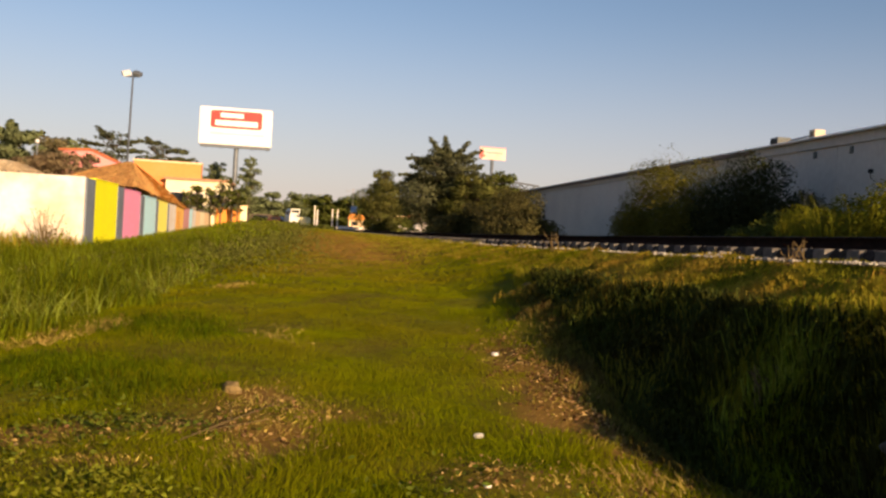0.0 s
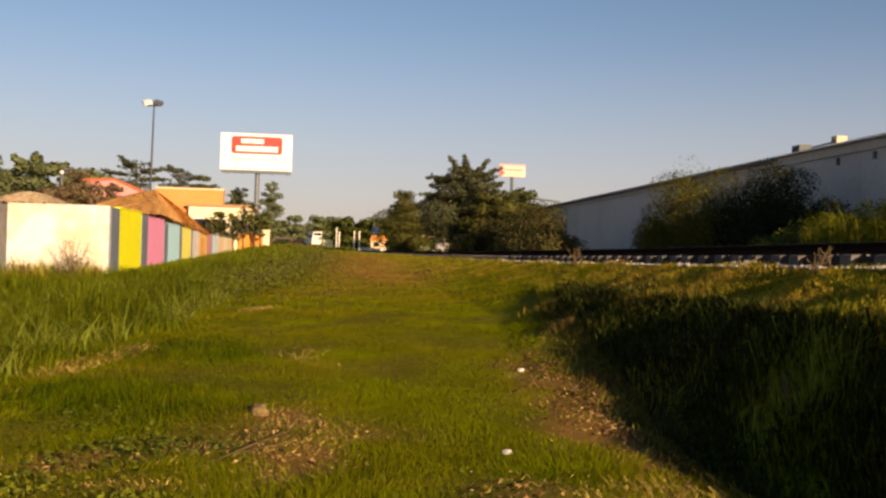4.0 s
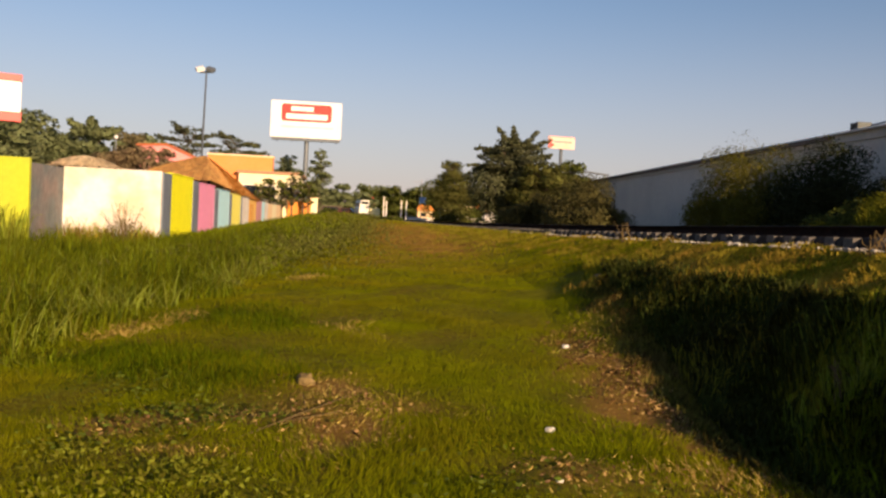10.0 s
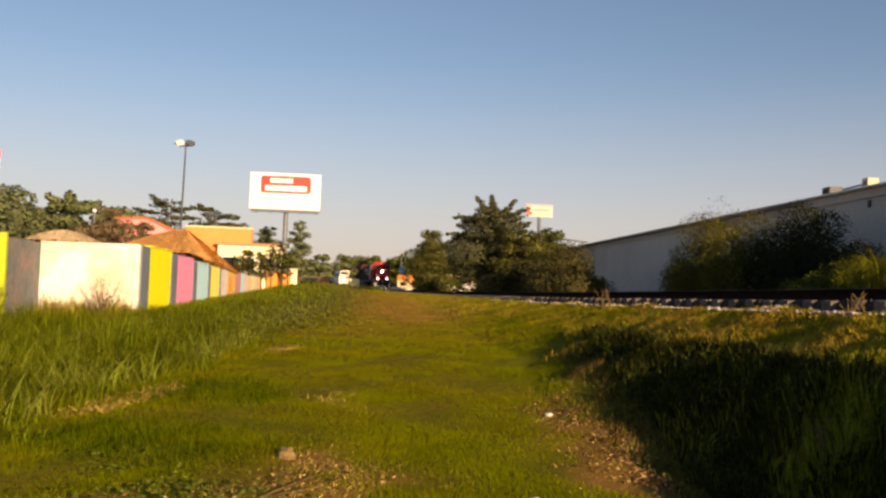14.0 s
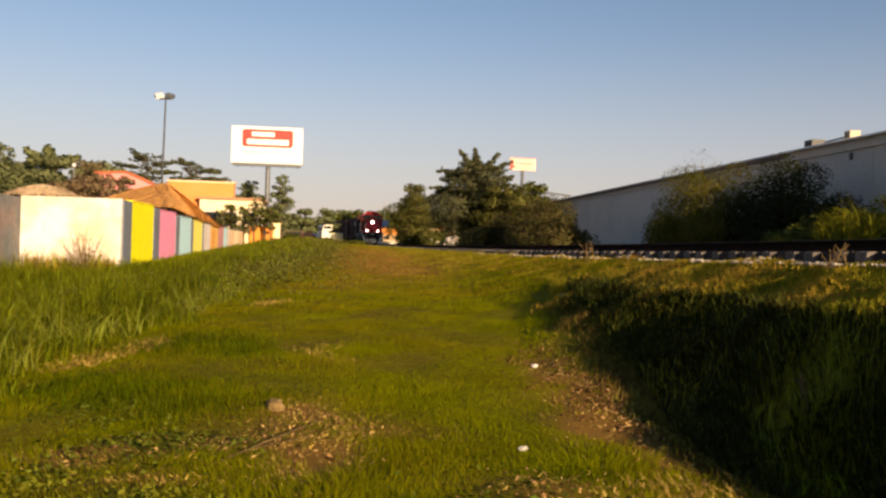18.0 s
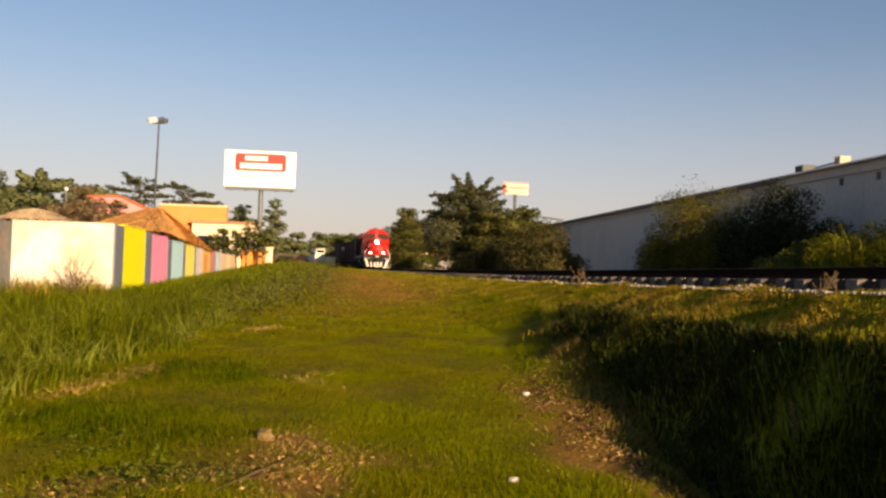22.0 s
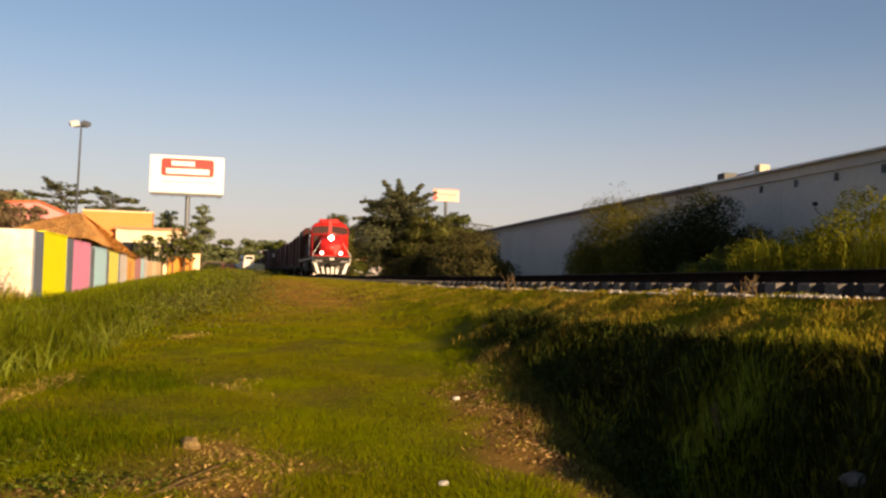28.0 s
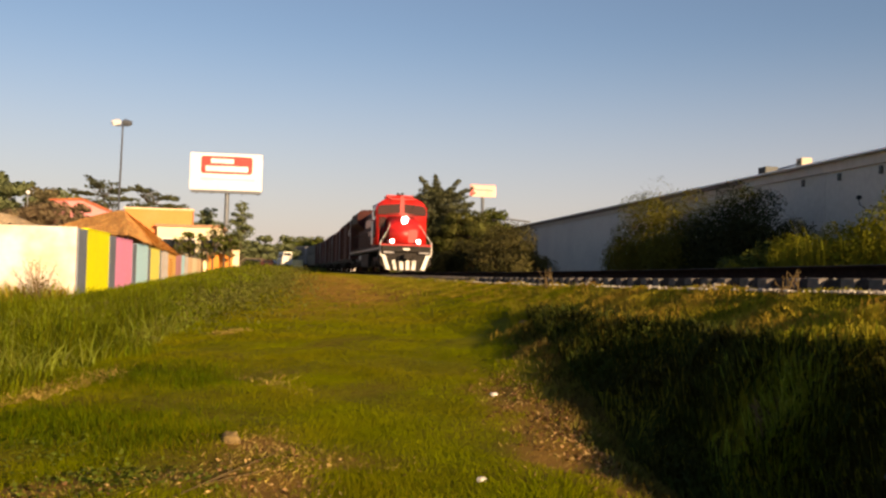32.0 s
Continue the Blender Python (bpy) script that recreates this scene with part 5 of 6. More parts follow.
part("cornice", boxes((-4.4, 2.4, -0.25, 9.2, hz0 + 5.6, hz0 + 5.85), bevel=0.03), M_GUTTERTILE, house, "brown tile cornice")
part("parapet", boxes((-7.6, -0.85, 1.0, 2.6, hz0 + 5.9, hz0 + 7.35)), M_ORANGE, house, "orange upper storey wall")
part("parapet_cap", boxes((-7.7, -0.75, 0.9, 2.7, hz0 + 7.35, hz0 + 7.52)), M_PEACH, house)
part("wing", boxes((-7.6, -4.21, 1.0, 10, -0.4, hz0 + 5.89)), M_ORANGE, house)
for x in (-3.0, -1.0, 1.0):
    w = part("window", boxes((x - 0.6, x + 0.6, -0.05, 0.05, hz0 + 2.9, hz0 + 4.3)), M_GLASS, house)
    part("window_frame", boxes((x - 0.7, x + 0.7, -0.08, -0.051, hz0 + 4.3, hz0 + 4.4), (x - 0.7, x + 0.7, -0.08, -0.051, hz0 + 2.8, hz0 + 2.9), (x - 0.7, x - 0.6, -0.08, -0.051, hz0 + 2.9, hz0 + 4.3), (x + 0.6, x + 0.7, -0.08, -0.051, hz0 + 2.9, hz0 + 4.3)), M_WHITEWALL, w)
gate = thing("garden_wall", "orange garden wall with cream gate piers", "wall", on_land(-5.6, 95.5))
g0 = -gz(-5.6, 95.5)
part("wall_panel", boxes((-1.3, 1.1, 0, 0.25, -0.4, g0 + 2.95)), M_DEEPORANGE, gate)
part("pier", boxes((-1.95, -1.3, -0.1, 0.4, -0.4, g0 + 3.1), bevel=0.03), M_CREAM, gate)
part("pier", boxes((1.1, 1.75, -0.1, 0.4, -0.4, g0 + 3.2), bevel=0.03), M_CREAM, gate)
part("pier_cap", boxes((1.0, 1.85, -0.2, 0.5, g0 + 3.2, g0 + 3.33), bevel=0.02), M_PEACH, gate)
pink = thing("house", "pink house with a sloping tiled roof", "house", on_land(-14.9, 76, 0.2))
k0 = -gz(-14.6, 76)
b = bmesh.new()
prism(b, [(-2.6, -0.4), (2.4, -0.4), (2.4, k0 + 5.2), (-0.4, k0 + 6.4), (-2.6, k0 + 6.3)], "y", 0, 2.4)
part("wall", b, M_SALMON, pink)
b = bmesh.new()
prism(b, [(-0.45, k0 + 6.42), (2.75, k0 + 5.10), (2.75, k0 + 5.22), (-0.45, k0 + 6.56)], "y", -0.2, 2.5)
part("roof", b, M_TILE, pink, "red clay tile roof slope")
b = bmesh.new()
prism(b, [(-0.46, k0 + 6.42), (-2.9, k0 + 6.28), (-2.9, k0 + 6.41), (-0.46, k0 + 6.56)], "y", -0.2, 2.5)
part("roof", b, M_TILE, pink, "red clay tile roof slope")
part("window", boxes((0.6, 1.6, -0.04, 0.04, k0 + 3.2, k0 + 4.4)), M_GLASS, pink)


# ---- warehouse ----
wh = thing("warehouse", "long grey rendered warehouse with a metal roof", "warehouse", (24.33, 0, 0), -3.23)
wh.matrix_world = pose(24.33, 0, -0.26, 0.2, 0, -3.23)
TOP = 7.62
for i in range(9):
    y0 = -32 + 19.0 * i - 3.0 * (i > 0)
    part("wall_panel", boxes((0, 0.3, y0, (y0 + 18.97 if 0 < i < 8 else 15.97 - 32 if i == 0 else 139), 0.4, TOP - 0.5)), M_WAREHOUSE, wh)
    if i:
        part("wall_joint", boxes((0.02, 0.28, y0 - 0.03, y0, 0.4, TOP - 0.5)), M_DARK, wh)
part("fascia", boxes((-0.12, 0.3, -32, 139, TOP - 0.5, TOP - 0.02), bevel=0.01), M_WAREHOUSE, wh)
part("gutter", boxes((-0.34, -0.121, 50, 139, TOP - 0.24, TOP - 0.02), bevel=0.01), M_GUTTER, wh, "brown rain gutter")
part("flashing", boxes((-0.45, 0.4, -32.1, 139.1, TOP - 0.018, TOP + 0.07), bevel=0.01), M_SIGNWHITE, wh, "bright metal roof edge")
b = bmesh.new()
prism(b, [(0.4, TOP - 0.1), (16, TOP + 0.9), (32, TOP - 0.1), (32, TOP - 0.2), (16, TOP + 0.8), (0.4, TOP - 0.2)], "y", -32, 139)
part("roof", b, M_METALROOF, wh, "low ribbed metal roof")
part("end_wall", boxes((0.3, 32, -32, -31.7, 0.4, TOP - 0.2)), M_WAREHOUSE, wh)
part("end_wall", boxes((0.3, 32, 138.7, 139, 0.4, TOP - 0.2)), M_WAREHOUSE, wh)
part("back_wall", boxes((31.7, 32, -31.7, 138.7, 0.4, TOP - 0.2)), M_WAREHOUSE, wh)
for i in range(40):
    y0 = 43.0 - 3.35 * i
    if y0 > -20:
        sc = bmesh.new()
        box(sc, -0.1, -0.001, y0 - 0.11, y0 + 0.11, TOP - 0.98, TOP - 0.62, bevel=0.02)
        part("scupper", sc, M_ACGREY, wh, "dark roof drain box")


def cooler(label, at, size, m):
    c = thing("roof_cooler", label, "cooler", at, -3.23)
    x, y, z = size
    part("housing", boxes((-x / 2, x / 2, -y / 2, y / 2, 0.12, z), bevel=0.03), m, c)
    for i in range(6):
        part("louvre", boxes((-x / 2 - 0.015, -x / 2 + 0.001, -y / 2 + 0.1, y / 2 - 0.1, 0.2 + i * (z - 0.3) / 6, 0.25 + i * (z - 0.3) / 6)), M_DARK, c)
    for sx in (-1, 1):
        part("foot", boxes((sx * x * 0.4 - 0.04, sx * x * 0.4 + 0.04, -y / 2, y / 2, -0.1, 0.119)), M_STEEL, c)
    return c


cooler("beige evaporative cooler on the warehouse roof", (27.8, 44.6, TOP - 0.20), (0.6, 0.6, 0.84), M_ACBEIGE)
cooler("grey evaporative cooler on the warehouse roof", (28.0, 48.6, TOP - 0.16), (0.8, 0.9, 0.76), M_ACGREY)
pipe = tube(((27.6, 44.8, TOP + 0.35), (27.7, 47.0, TOP + 0.30), 0.05), ((27.6, 44.8, TOP + 0.02), (27.6, 44.8, TOP + 0.38), 0.05), ((27.7, 47.0, TOP + 0.02), (27.7, 47.0, TOP + 0.33), 0.05))
solo("roof_pipe", pipe, M_STEEL, "bent pipe between two roof coolers", "pipe")
for (lx, ly, lz) in ((-0.5, 37.6, 5.2),):
    w_l = thing("wall_lamp", "dark lamp on a bracket on the warehouse wall", "lamp", tuple(wh.matrix_world @ Vector((0, ly, lz))), -3.23)
    part("bracket", tube(((0.0, 0, 0.0), (-0.35, -0.2, 0.1), 0.02), ((-0.35, -0.2, 0.1), (-0.5, -0.35, 0.36), 0.02)), M_DARK, w_l)
    part("lamp_head", boxes((-0.58, -0.40, -0.45, -0.25, 0.34, 0.52), bevel=0.03), M_DARK, w_l)


# ---- the far end of the lane ----
def wheel_pair(parent, xs, y, r, w=0.22):
    for x in xs:
        wl_ = bmesh.new()
        cyl(wl_, (x - w / 2, y, r), (x + w / 2, y, r), r, n=16)
        wo = part("wheel", wl_, M_RUBBER, parent)
        hub = bmesh.new()
        cyl(hub, (x - w / 2 - 0.01, y, r), (x + w / 2 + 0.01, y, r), r * 0.5, n=10)
        part("rim", hub, M_STEEL, wo)


truck = thing("truck", "parked white lorry with a low cream load box", "truck", on_land(2.95, 150), 110)
part("chassis", boxes((-1.0, 1.0, -0.75, 2.8, 0.25, 0.34), (-1.0, 1.0, 0.95, 2.8, 0.34, 0.74)), M_DARK, truck)
b = bmesh.new()
prism(b, [(1.0, 0.75), (2.7, 0.75), (2.7, 1.6), (2.45, 2.85), (1.0, 2.9)], "x", -1.1, 1.1)
part("cab", b, M_TRUCKWHITE, truck)
part("windscreen", boxes((-0.95, 0.95, 2.42, 2.66, 1.75, 2.5)), M_GLASS, truck)
part("side_window", boxes((-1.12, -1.09, 1.15, 2.4, 2.25, 2.68)), M_GLASS, truck)
part("side_window", boxes((1.09, 1.12, 1.3, 2.2, 1.75, 2.5)), M_GLASS, truck)
part("load_box", boxes((-1.2, 1.15, -0.9, 0.9, 0.35, 1.62), bevel=0.22), M_LOADCREAM, truck, "rounded cream load box")
wheel_pair(truck, (-1.0, 1.0), 1.9, 0.45), wheel_pair(truck, (-1.0, 1.0), 0.2, 0.42)
car = thing("car", "parked dark red saloon car", "car", on_land(-1.5, 153), 78)
b = bmesh.new()
prism(b, [(-2.1, 0.35), (2.1, 0.35), (2.15, 0.8), (1.2, 0.95), (0.6, 1.45), (-0.9, 1.48), (-1.5, 0.98), (-2.1, 0.9)], "x", -0.85, 0.85)
part("body", b, M_CARDARKRED, car)
part("windows", boxes((-0.86, 0.86, -0.85, 0.55, 1.0, 1.36)), M_GLASS, car)
wheel_pair(car, (-0.75, 0.75), 1.35, 0.32), wheel_pair(car, (-0.75, 0.75), -1.3, 0.32)
car2 = thing("car", "parked brown van half hidden by the verge", "car", on_land(-4.2, 156), 82)
b = bmesh.new()
prism(b, [(-2.2, 0.35), (2.2, 0.35), (2.2, 0.95), (1.6, 1.1), (1.1, 1.85), (-2.1, 1.9)], "x", -0.9, 0.9)
part("body", b, M_BARK, car2)
part("windows", boxes((-0.91, 0.91, -1.6, 0.9, 1.15, 1.65)), M_GLASS, car2)
wheel_pair(car2, (-0.8, 0.8), 1.35, 0.33), wheel_pair(car2, (-0.8, 0.8), -1.4, 0.33)
shed = thing("shed", "low dark shed with a red roof beside the road", "shed", on_land(-3.5, 175))
part("wall", boxes((-2.6, 2.6, 0, 4, -0.3, 2.0)), M_BARK, shed)
b = bmesh.new()
prism(b, [(-2.9, 1.95), (2.9, 1.95), (0, 2.75)], "y", -0.3, 4.3)
part("roof", b, M_TILE, shed)
for i, (x, y, h) in enumerate(((6.55, 205, 5.1), (7.15, 205, 4.2), (10.5, 205, 4.6), (11.65, 205, 4.6))):
    ps = thing("gate_post", "white post at the level crossing", "post", on_land(x, y), group="crossing posts")
    part("shaft", boxes((-0.13, 0.13, -0.13, 0.13, -0.2, h), bevel=0.03), M_WHITEWALL, ps)
    part("cap", boxes((-0.22, 0.22, -0.22, 0.22, h, h + 0.12), bevel=0.03), M_WHITEWALL, ps)
kiosk = thing("kiosk", "roadside kiosk with an orange awning", "kiosk", on_land(13.7, 176))
part("wall", boxes((-1.4, 1.4, 0, 3, -0.2, 2.4)), M_PEACH, kiosk)
b = bmesh.new()
prism(b, [(-1.7, 2.41), (1.8, 2.41), (1.2, 3.3), (-1.2, 3.5)], "y", -0.5, 3.2)
part("awning", b, M_DEEPORANGE, kiosk, "orange awning roof")
part("counter", boxes((-1.4, 1.4, -0.35, -0.01, 0.9, 1.05)), M_WHITEWALL, kiosk)
part("shutter", boxes((-0.9, 0.2, -0.03, 0.03, 1.25, 2.05)), M_GLASS, kiosk)
mastb = thing("signal_mast", "thin lattice mast with a blue board", "mast", on_land(12.35, 170))
part("pole", tube(((0, 0, -0.2), (0, 0, 8.2), 0.07)), M_LOCOGREY, mastb)
part("board", boxes((-0.35, 0.85, -0.15, -0.09, 3.6, 4.8)), M_BLUE, mastb, "blue sign board")
part("cross_arm", tube(((-1.4, 0, 7.6), (0.3, 0, 7.6), 0.04)), M_LOCOGREY, mastb)
cab_box = thing("relay_cabinet", "white steel relay cabinet beside the crossing", "cabinet", on_land(10.9, 176))
part("body", boxes((-0.6, 0.6, 0, 0.8, 0.1, 1.05), bevel=0.03), M_LAMPWHITE, cab_box)
part("plinth", boxes((-0.65, 0.65, -0.05, 0.85, -0.2, 0.099)), M_TIE, cab_box)
part("door_gap", boxes((-0.01, 0.01, -0.006, 0.001, 0.15, 1.0)), M_DARK, cab_box)
far_wall = solo("kerb_wall", boxes((10, 26, 171, 171.4, 1.0, 2.0)), M_WHITEWALL, "low pale kerb wall beside the road", "wall", kind="structure")
shop = thing("house", "white and orange shop half hidden by trees", "house", on_land(23, 176))
part("wall", boxes((-6, 4.5, 0, 8, -0.3, 3.4)), M_WHITEWALL, shop)
part("gable", boxes((0.2, 3.2, -0.3, -0.01, 2.6, 4.4)), M_DEEPORANGE, shop)
part("roof", boxes((-6.3, 4.8, -0.4, 8.3, 3.4, 3.6)), M_PEACH, shop)
for x in (-4.5, -1.8, 1.2):
    part("window", boxes((x - 0.5, x + 0.5, -0.04, 0.04, 1.1, 2.2)), M_GLASS, shop)


# ---- the train: origins at rail level in the middle of each vehicle, front towards -y ----
def bogie(parent, y0, axles, pitch, r=0.5):
    half = (axles - 1) * pitch / 2
    tr = part("bogie", boxes((-1.22, -1.0, y0 - half - 0.6, y0 + half + 0.6, 0.45, 0.95), (1.0, 1.22, y0 - half - 0.6, y0 + half + 0.6, 0.45, 0.95), (-1.0, 1.0, y0 - 0.3, y0 + 0.3, 0.5, 0.95), bevel=0.04), M_LOCOBLACK, parent)
    for i in range(axles):
        y = y0 - half + i * pitch
        ws = bmesh.new()
        for x in (-0.76, 0.76):
            cyl(ws, (x - 0.06, 0, 0), (x + 0.06, 0, 0), r, n=20)
        cyl(ws, (-0.95, 0, 0), (0.95, 0, 0), 0.09, n=8)
        part("wheelset", ws, M_RAIL, tr).location = (0, y, r)
        for x in (-1.26, 1.26):
            part("axle_box", boxes((x - 0.09, x + 0.09, y - 0.2, y + 0.2, r - 0.16, r + 0.2), bevel=0.03), M_LOCOBLACK, tr)
    return tr


loco = thing("locomotive", "bright red diesel freight locomotive with white plow stripes", "locomotive", (7.8, 66, 1.6))
loco.scale = (1.06, 1.06, 1.06)
F = -11.0
part("frame", boxes((-1.5, 1.5, F + 0.55, 11, 1.25, 1.62), bevel=0.03), M_LOCOBLACK, loco)
part("sill_stripe", boxes((-1.52, -1.501, F + 0.6, 10.9, 1.36, 1.46)), M_LOCOGREY, loco, "thin pale sill stripe")
part("anticlimber", boxes((-1.45, 1.45, F + 0.1, F + 0.55, 1.2, 1.55), bevel=0.05), M_LOCOBLACK, loco)
b = bmesh.new()
prism(b, [(-1.45, 1.2), (1.45, 1.2), (1.5, 0.55), (1.15, 0.12), (-1.15, 0.12), (-1.5, 0.55)], "y", F + 0.35, F + 0.6)
plow = part("snow_plow", b, M_LOCOBLACK, loco)
for x0, x1, w in ((-1.32, -1.02, 0.22), (-0.72, -0.6, 0.17), (-0.28, -0.22, 0.2), (0.10, 0.12, 0.2), (0.52, 0.44, 0.2), (1.30, 1.0, 0.24)):
    b = bmesh.new()
    zt_ = 1.02 if abs(x0) > 1 else 0.72
    prism(b, [(x0 - w / 2, zt_), (x0 + w / 2, zt_), (x1 + w / 2, 0.16), (x1 - w / 2, 0.16)], "y", F + 0.30, F + 0.349)
    part("plow_stripe", b, M_LOCOWHITE, plow, "white plow stripe")
part("walkway_edge", boxes((-1.48, 1.48, F + 0.08, F + 0.70, 1.556, 1.64), bevel=0.02), M_LOCORED, loco, "red walkway edge")
part("coupler", boxes((-0.22, 0.22, F - 0.35, F + 0.2, 0.78, 1.08), bevel=0.06), M_LOCOBLACK, loco)
for s in (-1, 1):
    part("brake_hose", tube(((s * 0.4, F + 0.1, 1.0), (s * 0.5, F - 0.1, 0.5), 0.03)), M_RUBBER, loco)
part("step_light", boxes((-0.18, 0.18, F + 0.06, F + 0.099, 1.30, 1.42)), M_LOCOWHITE, loco)
for x in (-1.05, 1.05):
    part("step_plate", boxes((x - 0.3, x + 0.3, F + 0.05, F + 0.1, 1.12, 1.2)), M_LOCOGREY, loco)
b = bmesh.new()
prism(b, [(F + 0.95, 1.63), (F + 1.0, 2.7), (F + 1.5, 3.15), (F + 2.5, 3.42), (F + 2.5, 1.63)], "x", -0.86, 0.86)
bmesh.ops.bevel(b, geom=b.edges[:], offset=0.10, segments=3, affect="EDGES")
nose = part("nose", b, M_LOCORED, loco, "bright red short nose", True)
part("nose_door", boxes((0.2, 0.75, F + 0.93, F + 0.985, 1.75, 2.55), bevel=0.01), M_LOCORED, nose)
b = bmesh.new()
prism(b, [(-1.53, 1.63), (1.53, 1.63), (1.53, 3.82), (1.44, 4.10), (1.22, 4.34), (0.85, 4.52), (0.4, 4.63), (-0.4, 4.63), (-0.85, 4.52), (-1.22, 4.34), (-1.44, 4.10), (-1.53, 3.82)], "y", F + 2.5, F + 5.4)
bmesh.ops.bevel(b, geom=b.edges[:], offset=0.05, segments=2, affect="EDGES")
cab = part("cab", b, M_LOCORED, loco, "bright red cab with rounded roof", True)
for s_ in (-1, 1):
    b = bmesh.new()
    prism(b, [(s_ * 0.14, 3.60), (s_ * 1.46, 3.50), (s_ * 1.46, 3.86), (s_ * 1.34, 4.04), (s_ * 0.14, 4.16)], "y", F + 2.465, F + 2.52)
    ws_ = part("windscreen", b, M_CABGLASS, cab)
    part("gasket", boxes((min(s_ * 0.14, s_ * 1.46), max(s_ * 0.14, s_ * 1.46), F + 2.46, F + 2.50, 3.48, 3.53)), M_LOCOBLACK, ws_)
    part("wiper", tube(((s_ * 0.75, F + 2.44, 4.12), (s_ * 0.55, F + 2.44, 3.72), 0.014), n=6), M_LOCOBLACK, ws_)
for x in (-1.42, -1.14, -0.96):
    part("grab_rail", tube(((x, F + 2.3, 1.68), (x, F + 2.3, 2.7), 0.022), ((x, F + 2.3, 2.7), (x, F + 2.49, 2.7), 0.018), n=6), M_LOCORED, cab)
part("front_door", boxes((-1.40, -0.93, F + 2.47, F + 2.505, 1.75, 3.35), bevel=0.01), M_LOCODARK, cab, "dark maroon front door beside the nose")
part("door_window", boxes((-1.30, -1.03, F + 2.455, F + 2.469, 2.75, 3.2)), M_CABGLASS, cab)
part("roof_edge", boxes((-0.80, 0.80, F + 2.42, F + 2.60, 4.40, 4.50), bevel=0.03), M_LOCORED, cab)
for x in (-1.62, 1.62):
    part("mirror", boxes((x - 0.07, x + 0.07, F + 2.75, F + 2.80, 3.35, 3.75), bevel=0.01), M_LOCOBLACK, cab)
part("side_window", boxes((-1.55, -1.50, F + 3.1, F + 4.6, 3.25, 3.95)), M_GLASS, cab)
part("side_window", boxes((1.50, 1.55, F + 3.1, F + 4.6, 3.25, 3.95)), M_GLASS, cab)
part("cab_door", boxes((-1.56, -1.531, F + 4.35, F + 5.3, 1.72, 3.15), bevel=0.005), M_LOCOWHITE, cab, "white side door panel")
part("cab_side", boxes((-1.556, -1.531, F + 2.75, F + 4.30, 2.1, 3.2)), M_LOCODARK, cab, "dark maroon side panel")
part("equipment_box", boxes((-1.32, 1.32, F + 5.41, F + 7.3, 1.63, 4.05), bevel=0.05), M_LOCOBLACK, loco, "black equipment cabinet behind the cab")
part("centre_post", boxes((-0.12, 0.12, F + 2.44, F + 2.5, 3.45, 4.6)), M_LOCORED, cab)
part("horn", tube(((-0.2, F + 3.4, 4.8), (-0.2, F + 2.9, 4.82), 0.06), ((0.05, F + 3.4, 4.8), (0.05, F + 2.8, 4.82), 0.07), ((-0.08, F + 3.4, 4.6), (-0.08, F + 3.4, 4.8), 0.05)), M_LOCOBLACK, cab)
part("cooling_unit", boxes((-0.8, 0.8, F + 3.8, F + 5.2, 4.64, 4.80), bevel=0.03), M_LOCORED, cab)


def lamp(x, y, z, r, m, label):
    bz_ = bmesh.new()
    cyl(bz_, (x, y, z), (x, y + 0.4, z), r * 1.25, n=20)
    o = part("lamp_housing", bz_, M_LOCORED, loco)
    ln_ = bmesh.new()
    cyl(ln_, (x, y - 0.03, z), (x, y + 0.01, z), r, n=20)
    part("lens", ln_, m, o, label)


lamp(0.0, F + 1.22, 3.10, 0.19, M_HEAD, "glowing white headlight")
lamp(-0.78, F + 0.72, 1.84, 0.125, M_DITCH, "glowing ditch light")
lamp(0.78, F + 0.72, 1.84, 0.125, M_DITCH, "glowing ditch light")
for s in (-1, 1):
    part("front_handrail", tube(((s * 1.5, F + 0.35, 1.0), (s * 1.5, F + 0.35, 1.75), 0.032), ((s * 1.5, F + 0.35, 1.75), (s * 1.25, F + 0.5, 2.15), 0.020), ((s * 1.25, F + 0.5, 2.15), (s * 0.85, F + 1.0, 2.85), 0.014),
                                ((s * 1.5, F + 0.35, 1.0), (s * 1.2, F + 0.35, 0.95), 0.045)), M_LOCOWHITE, loco, "white painted handrail")
    part("steps", boxes((s * 1.52 - 0.03, s * 1.52 + 0.03, F + 0.75, F + 1.35, 0.45, 1.3), (s * 1.3 - 0.2, s * 1.3 + 0.2, F + 0.8, F + 1.3, 0.5, 0.56), (s * 1.3 - 0.2, s * 1.3 + 0.2, F + 0.8, F + 1.3, 0.85, 0.91)), M_LOCOBLACK, loco)
    part("walkway_rail", tube(*[((s * 1.47, F + 5.6 + 1.8 * i, 1.6), (s * 1.47, F + 5.6 + 1.8 * i, 2.65), 0.02) for i in range(9)], ((s * 1.47, F + 5.5, 2.65), (s * 1.47, F + 20.2, 2.65), 0.022), n=6), M_LOCOBLACK, loco)
b = bmesh.new()
prism(b, [(-0.95, 1.63), (0.95, 1.63), (0.95, 3.95), (0.6, 4.3), (-0.6, 4.3), (-0.95, 3.95)], "y", F + 5.4, F + 15.8)
hood = part("hood", b, M_LOCODARK, loco, "dark maroon engine hood")
for i in range(10):
    part("hood_door", boxes((-0.985, -0.951, F + 5.6 + i, F + 6.5 + i, 1.75, 3.7), bevel=0.01), M_LOCODARK, hood)
b = bmesh.new()
prism(b, [(-0.95, 1.63), (0.95, 1.63), (0.95, 3.1), (1.53, 3.6), (1.53, 4.35), (1.2, 4.6), (-1.2, 4.6), (-1.53, 4.35), (-1.53, 3.6), (-0.95, 3.1)], "y", F + 15.8, F + 21.2)
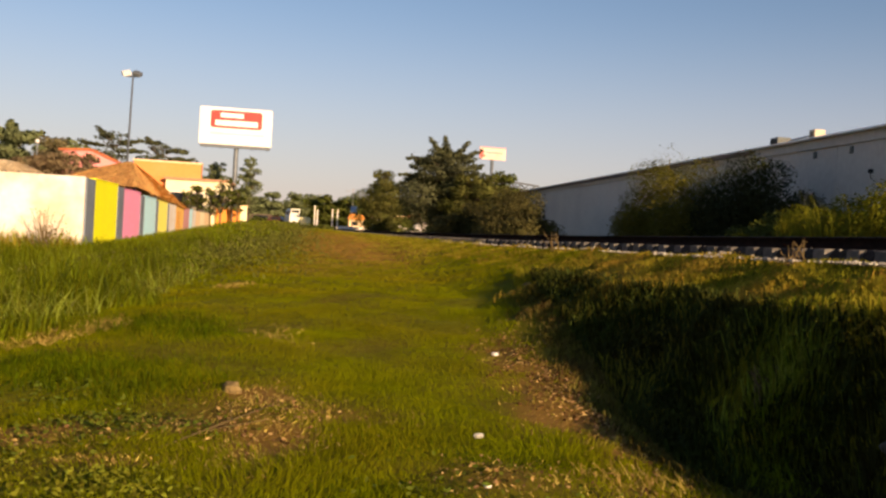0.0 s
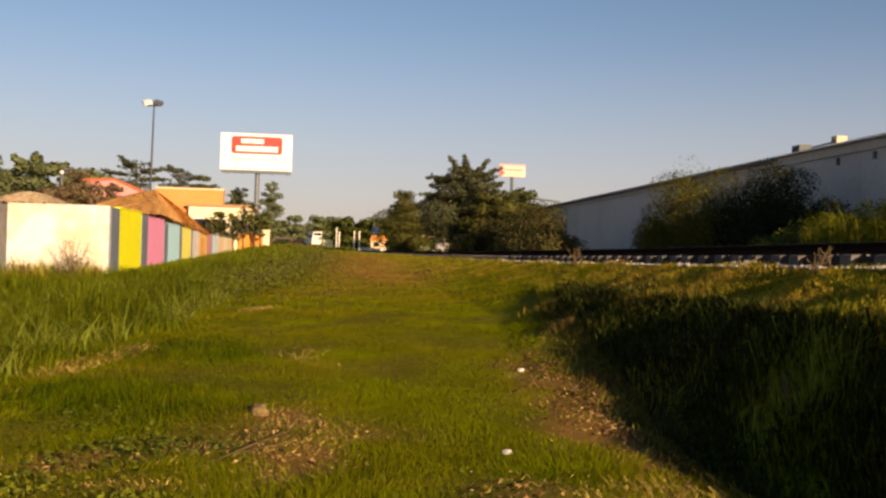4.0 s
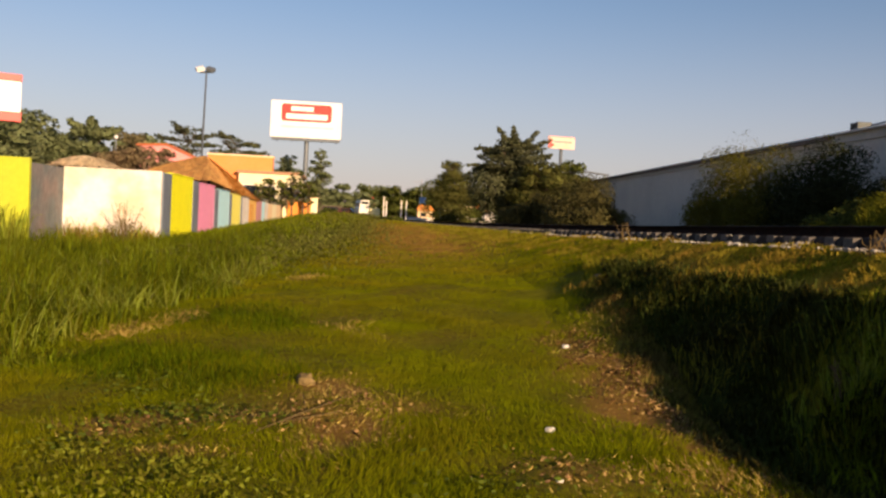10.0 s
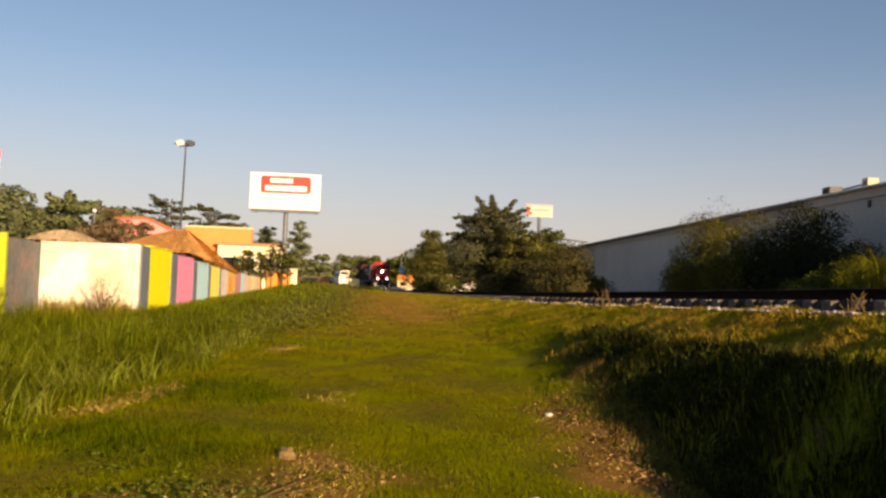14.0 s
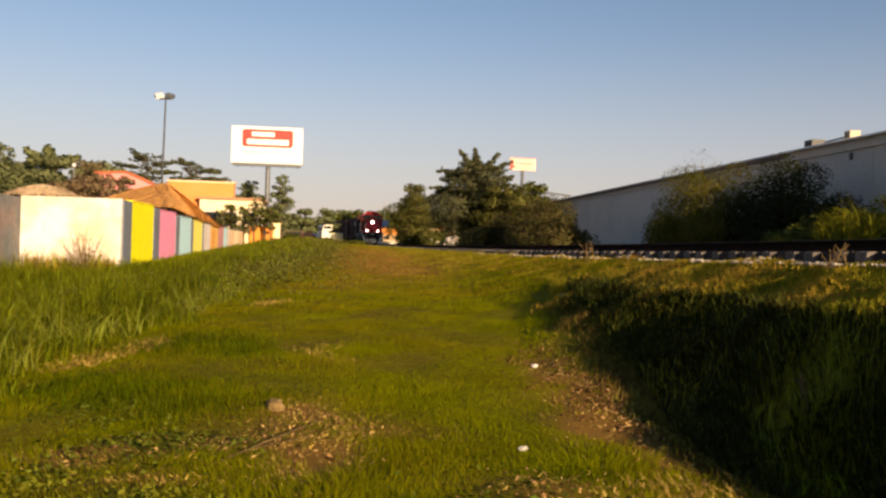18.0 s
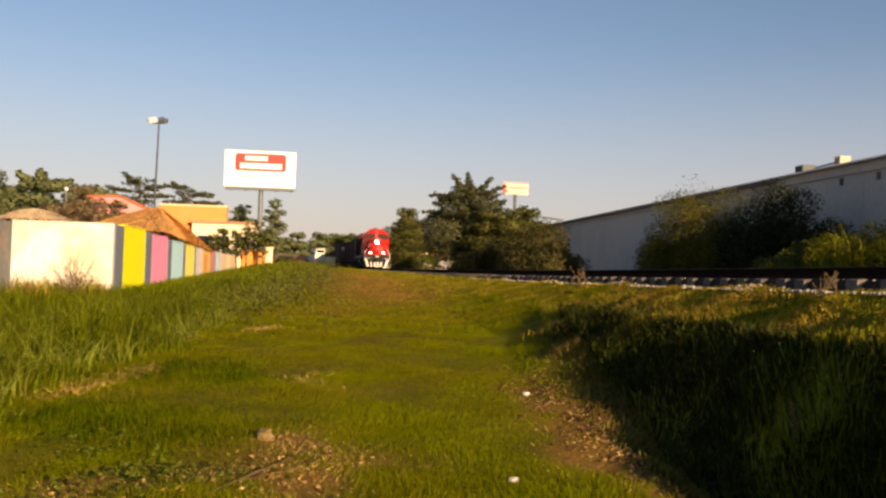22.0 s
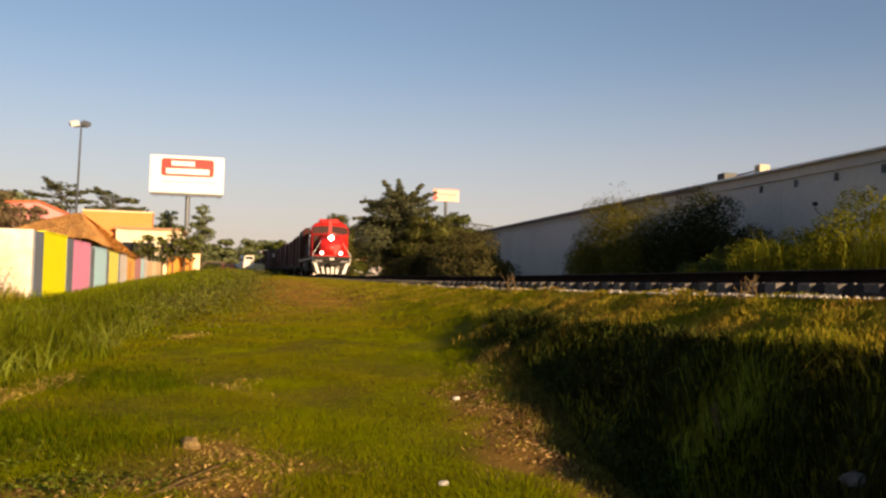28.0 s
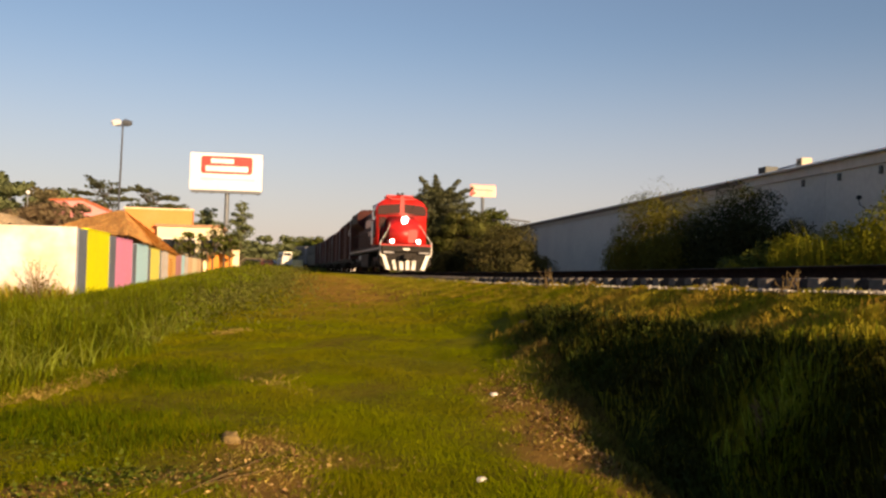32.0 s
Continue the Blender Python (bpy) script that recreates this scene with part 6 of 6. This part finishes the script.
rad = part("radiator", b, M_LOCODARK, loco, "overhanging radiator housing")
for i in range(8):
    part("grille", boxes((-1.545, -1.531, F + 16.1 + 0.62 * i, F + 16.6 + 0.62 * i, 3.65, 4.3)), M_LOCOBLACK, rad)
part("exhaust", boxes((-0.4, 0.4, F + 10, F + 11.6, 4.3, 4.55), bevel=0.03), M_LOCOBLACK, loco)
part("dynamic_brake_box", boxes((-1.15, 1.15, F + 6.2, F + 8.8, 3.7, 4.42), bevel=0.05), M_LOCODARK, hood)
for y0, y1, z0, dz in ((11.2, 14.6, 3.15, 0.5), (9.2, 12.6, 2.5, 0.35)):
    part("logo_mark", boxes((-1.01, -0.986, F + y0, F + y1, z0, z0 + dz)), M_SIGNPEACH, hood, "faded pale lettering shapes")
part("fuel_tank", boxes((-1.4, 1.4, -2.6, 2.6, 0.3, 1.2), bevel=0.12), M_LOCOBLACK, loco)
part("air_tank", tube(((-1.25, 2.8, 1.0), (-1.25, 4.4, 1.0), 0.18)), M_LOCOGREY, loco)
bogie(loco, -6.6, 3, 1.85), bogie(loco, 6.6, 3, 1.85)


def freight(name, label, category, L, H, m, ribs, hopper=False, logo=False):
    v = thing(name, label, category, (7.8, 100, 1.6), group="freight wagons behind the locomotive")
    h = L / 2
    if hopper:
        b = bmesh.new()
        prism(b, [(-h + 0.3, H), (h - 0.3, H), (h - 0.3, 2.7), (h - 2.4, 0.9), (-h + 2.4, 0.9), (-h + 0.3, 2.7)], "x", -1.5, 1.5)
        part("body", b, m, v)
        part("roof", boxes((-1.2, 1.2, -h + 0.4, h - 0.4, H, H + 0.14), bevel=0.03), m, v)
        part("running_board", boxes((-0.4, 0.4, -h + 0.4, h - 0.4, H + 0.2, H + 0.26)), M_LOCOGREY, v)
        part("sill", boxes((-1.4, 1.4, -h, h, 1.0, 1.2)), M_LOCOBLACK, v)
    else:
        part("body", boxes((-1.5, 1.5, -h + 0.2, h - 0.2, 1.05, H), bevel=0.04), m, v)
        b = bmesh.new()
        prism(b, [(-1.56, H), (1.56, H), (1.5, H + 0.08), (0, H + 0.2), (-1.5, H + 0.08)], "y", -h + 0.15, h - 0.15)
        part("roof", b, m, v)
        part("sill", boxes((-1.45, 1.45, -h, h, 0.85, 1.05)), M_LOCOBLACK, v)
        part("door", boxes((-1.56, -1.5, -1.6, 1.6, 1.15, H - 0.15), bevel=0.01), m, v)
        for rz_ in (1.08, H - 0.15):
            part("door_rail", boxes((-1.6, -1.5, -3.3, 1.8, rz_, rz_ + 0.08)), M_LOCOBLACK, v)
    for i in range(ribs):
        y = -h + 0.6 + i * (L - 1.2) / (ribs - 1)
        if hopper or abs(y) > 1.75:
            part("side_post", boxes((-1.57, -1.5, y - 0.07, y + 0.07, 1.2 if not hopper else 2.8, H - 0.05)), m, v)
    part("end_ladder", tube(*[((-1.58, -h + 0.35, 1.2 + 0.38 * i), (-1.58, -h + 0.8, 1.2 + 0.38 * i), 0.02) for i in range(8)], ((-1.58, -h + 0.35, 1.1), (-1.58, -h + 0.35, H), 0.022), ((-1.58, -h + 0.8, 1.1), (-1.58, -h + 0.8, H), 0.022), n=6), M_LOCOGREY, v)
    part("corner_post", boxes((-1.56, -1.35, -h + 0.12, -h + 0.24, 1.05, H)), M_LOCOGREY if hopper else m, v, "pale corner post")
    if logo:
        part("logo_mark", boxes((-1.525, -1.502, -h + 2.0, -h + 4.2, H - 1.3, H - 0.7)), M_LOCOWHITE, v, "faded pale lettering shapes")
    part("coupler", boxes((-0.2, 0.2, -h - 0.45, -h + 0.1, 0.78, 1.02), (-0.2, 0.2, h - 0.1, h + 0.45, 0.78, 1.02)), M_LOCOBLACK, v)
    bogie(v, -h + 2.3, 2, 1.78, 0.46), bogie(v, h - 2.3, 2, 1.78, 0.46)
    return v


box_car = freight("boxcar", "weathered brown freight boxcar", "railway wagon", 16.2, 4.45, M_CARBROWN, 14, logo=True)
red_car = freight("boxcar", "dull red freight boxcar", "railway wagon", 16.2, 4.35, M_CARRED, 16)
hop_car = freight("hopper_wagon", "weathered grey covered hopper wagon", "railway wagon", 15.4, 4.5, M_CARGREY, 12, hopper=True)
train = [(loco, 11.66)]
offset = 23.8
for i, proto in enumerate((box_car, red_car, box_car, red_car, box_car, hop_car, hop_car, hop_car, box_car, red_car, hop_car, hop_car)):
    half = 8.1 if proto is not hop_car else 7.7
    used = [o for o, _ in train]
    o = proto if proto not in used else copy_thing(proto, proto.matrix_basis)
    train.append((o, offset + half))
    offset += 2 * half + 1.0


# ---- what moves ----
def front_at(t):
    s = 32 - t
    return 55.3 + 5.55 * s + 0.030 * s ** 2 + 3.0 * min(max(s - 21, 0), 2) ** 2 + 8.0 * max(s - 23, 0)


def on_track(y):
    slope = float(track_x(y + 1) - track_x(y - 1)) / 2
    return pose(float(track_x(y)), y, float(rail_z(y)), 0, 0, -math.degrees(math.atan(slope)))


def motions():
    for o, off in train:
        walk(o, [(t, on_track(front_at(t) + off)) for t in range(33)])
    ticks = [0.05 * i for i in range(230)] + [11.5 + 0.1 * i for i in range(206)]
    for o, _ in train:
        for w in [c for c in o.children_recursive if c.name.startswith("wheelset")]:
            y, r = w.location.y, w.location.z
            walk(w, [(t, pose(0, y, r) @ Matrix.Rotation((front_at(0) - front_at(t)) / (r * o.scale.x), 4, "X")) for t in ticks])


motions()
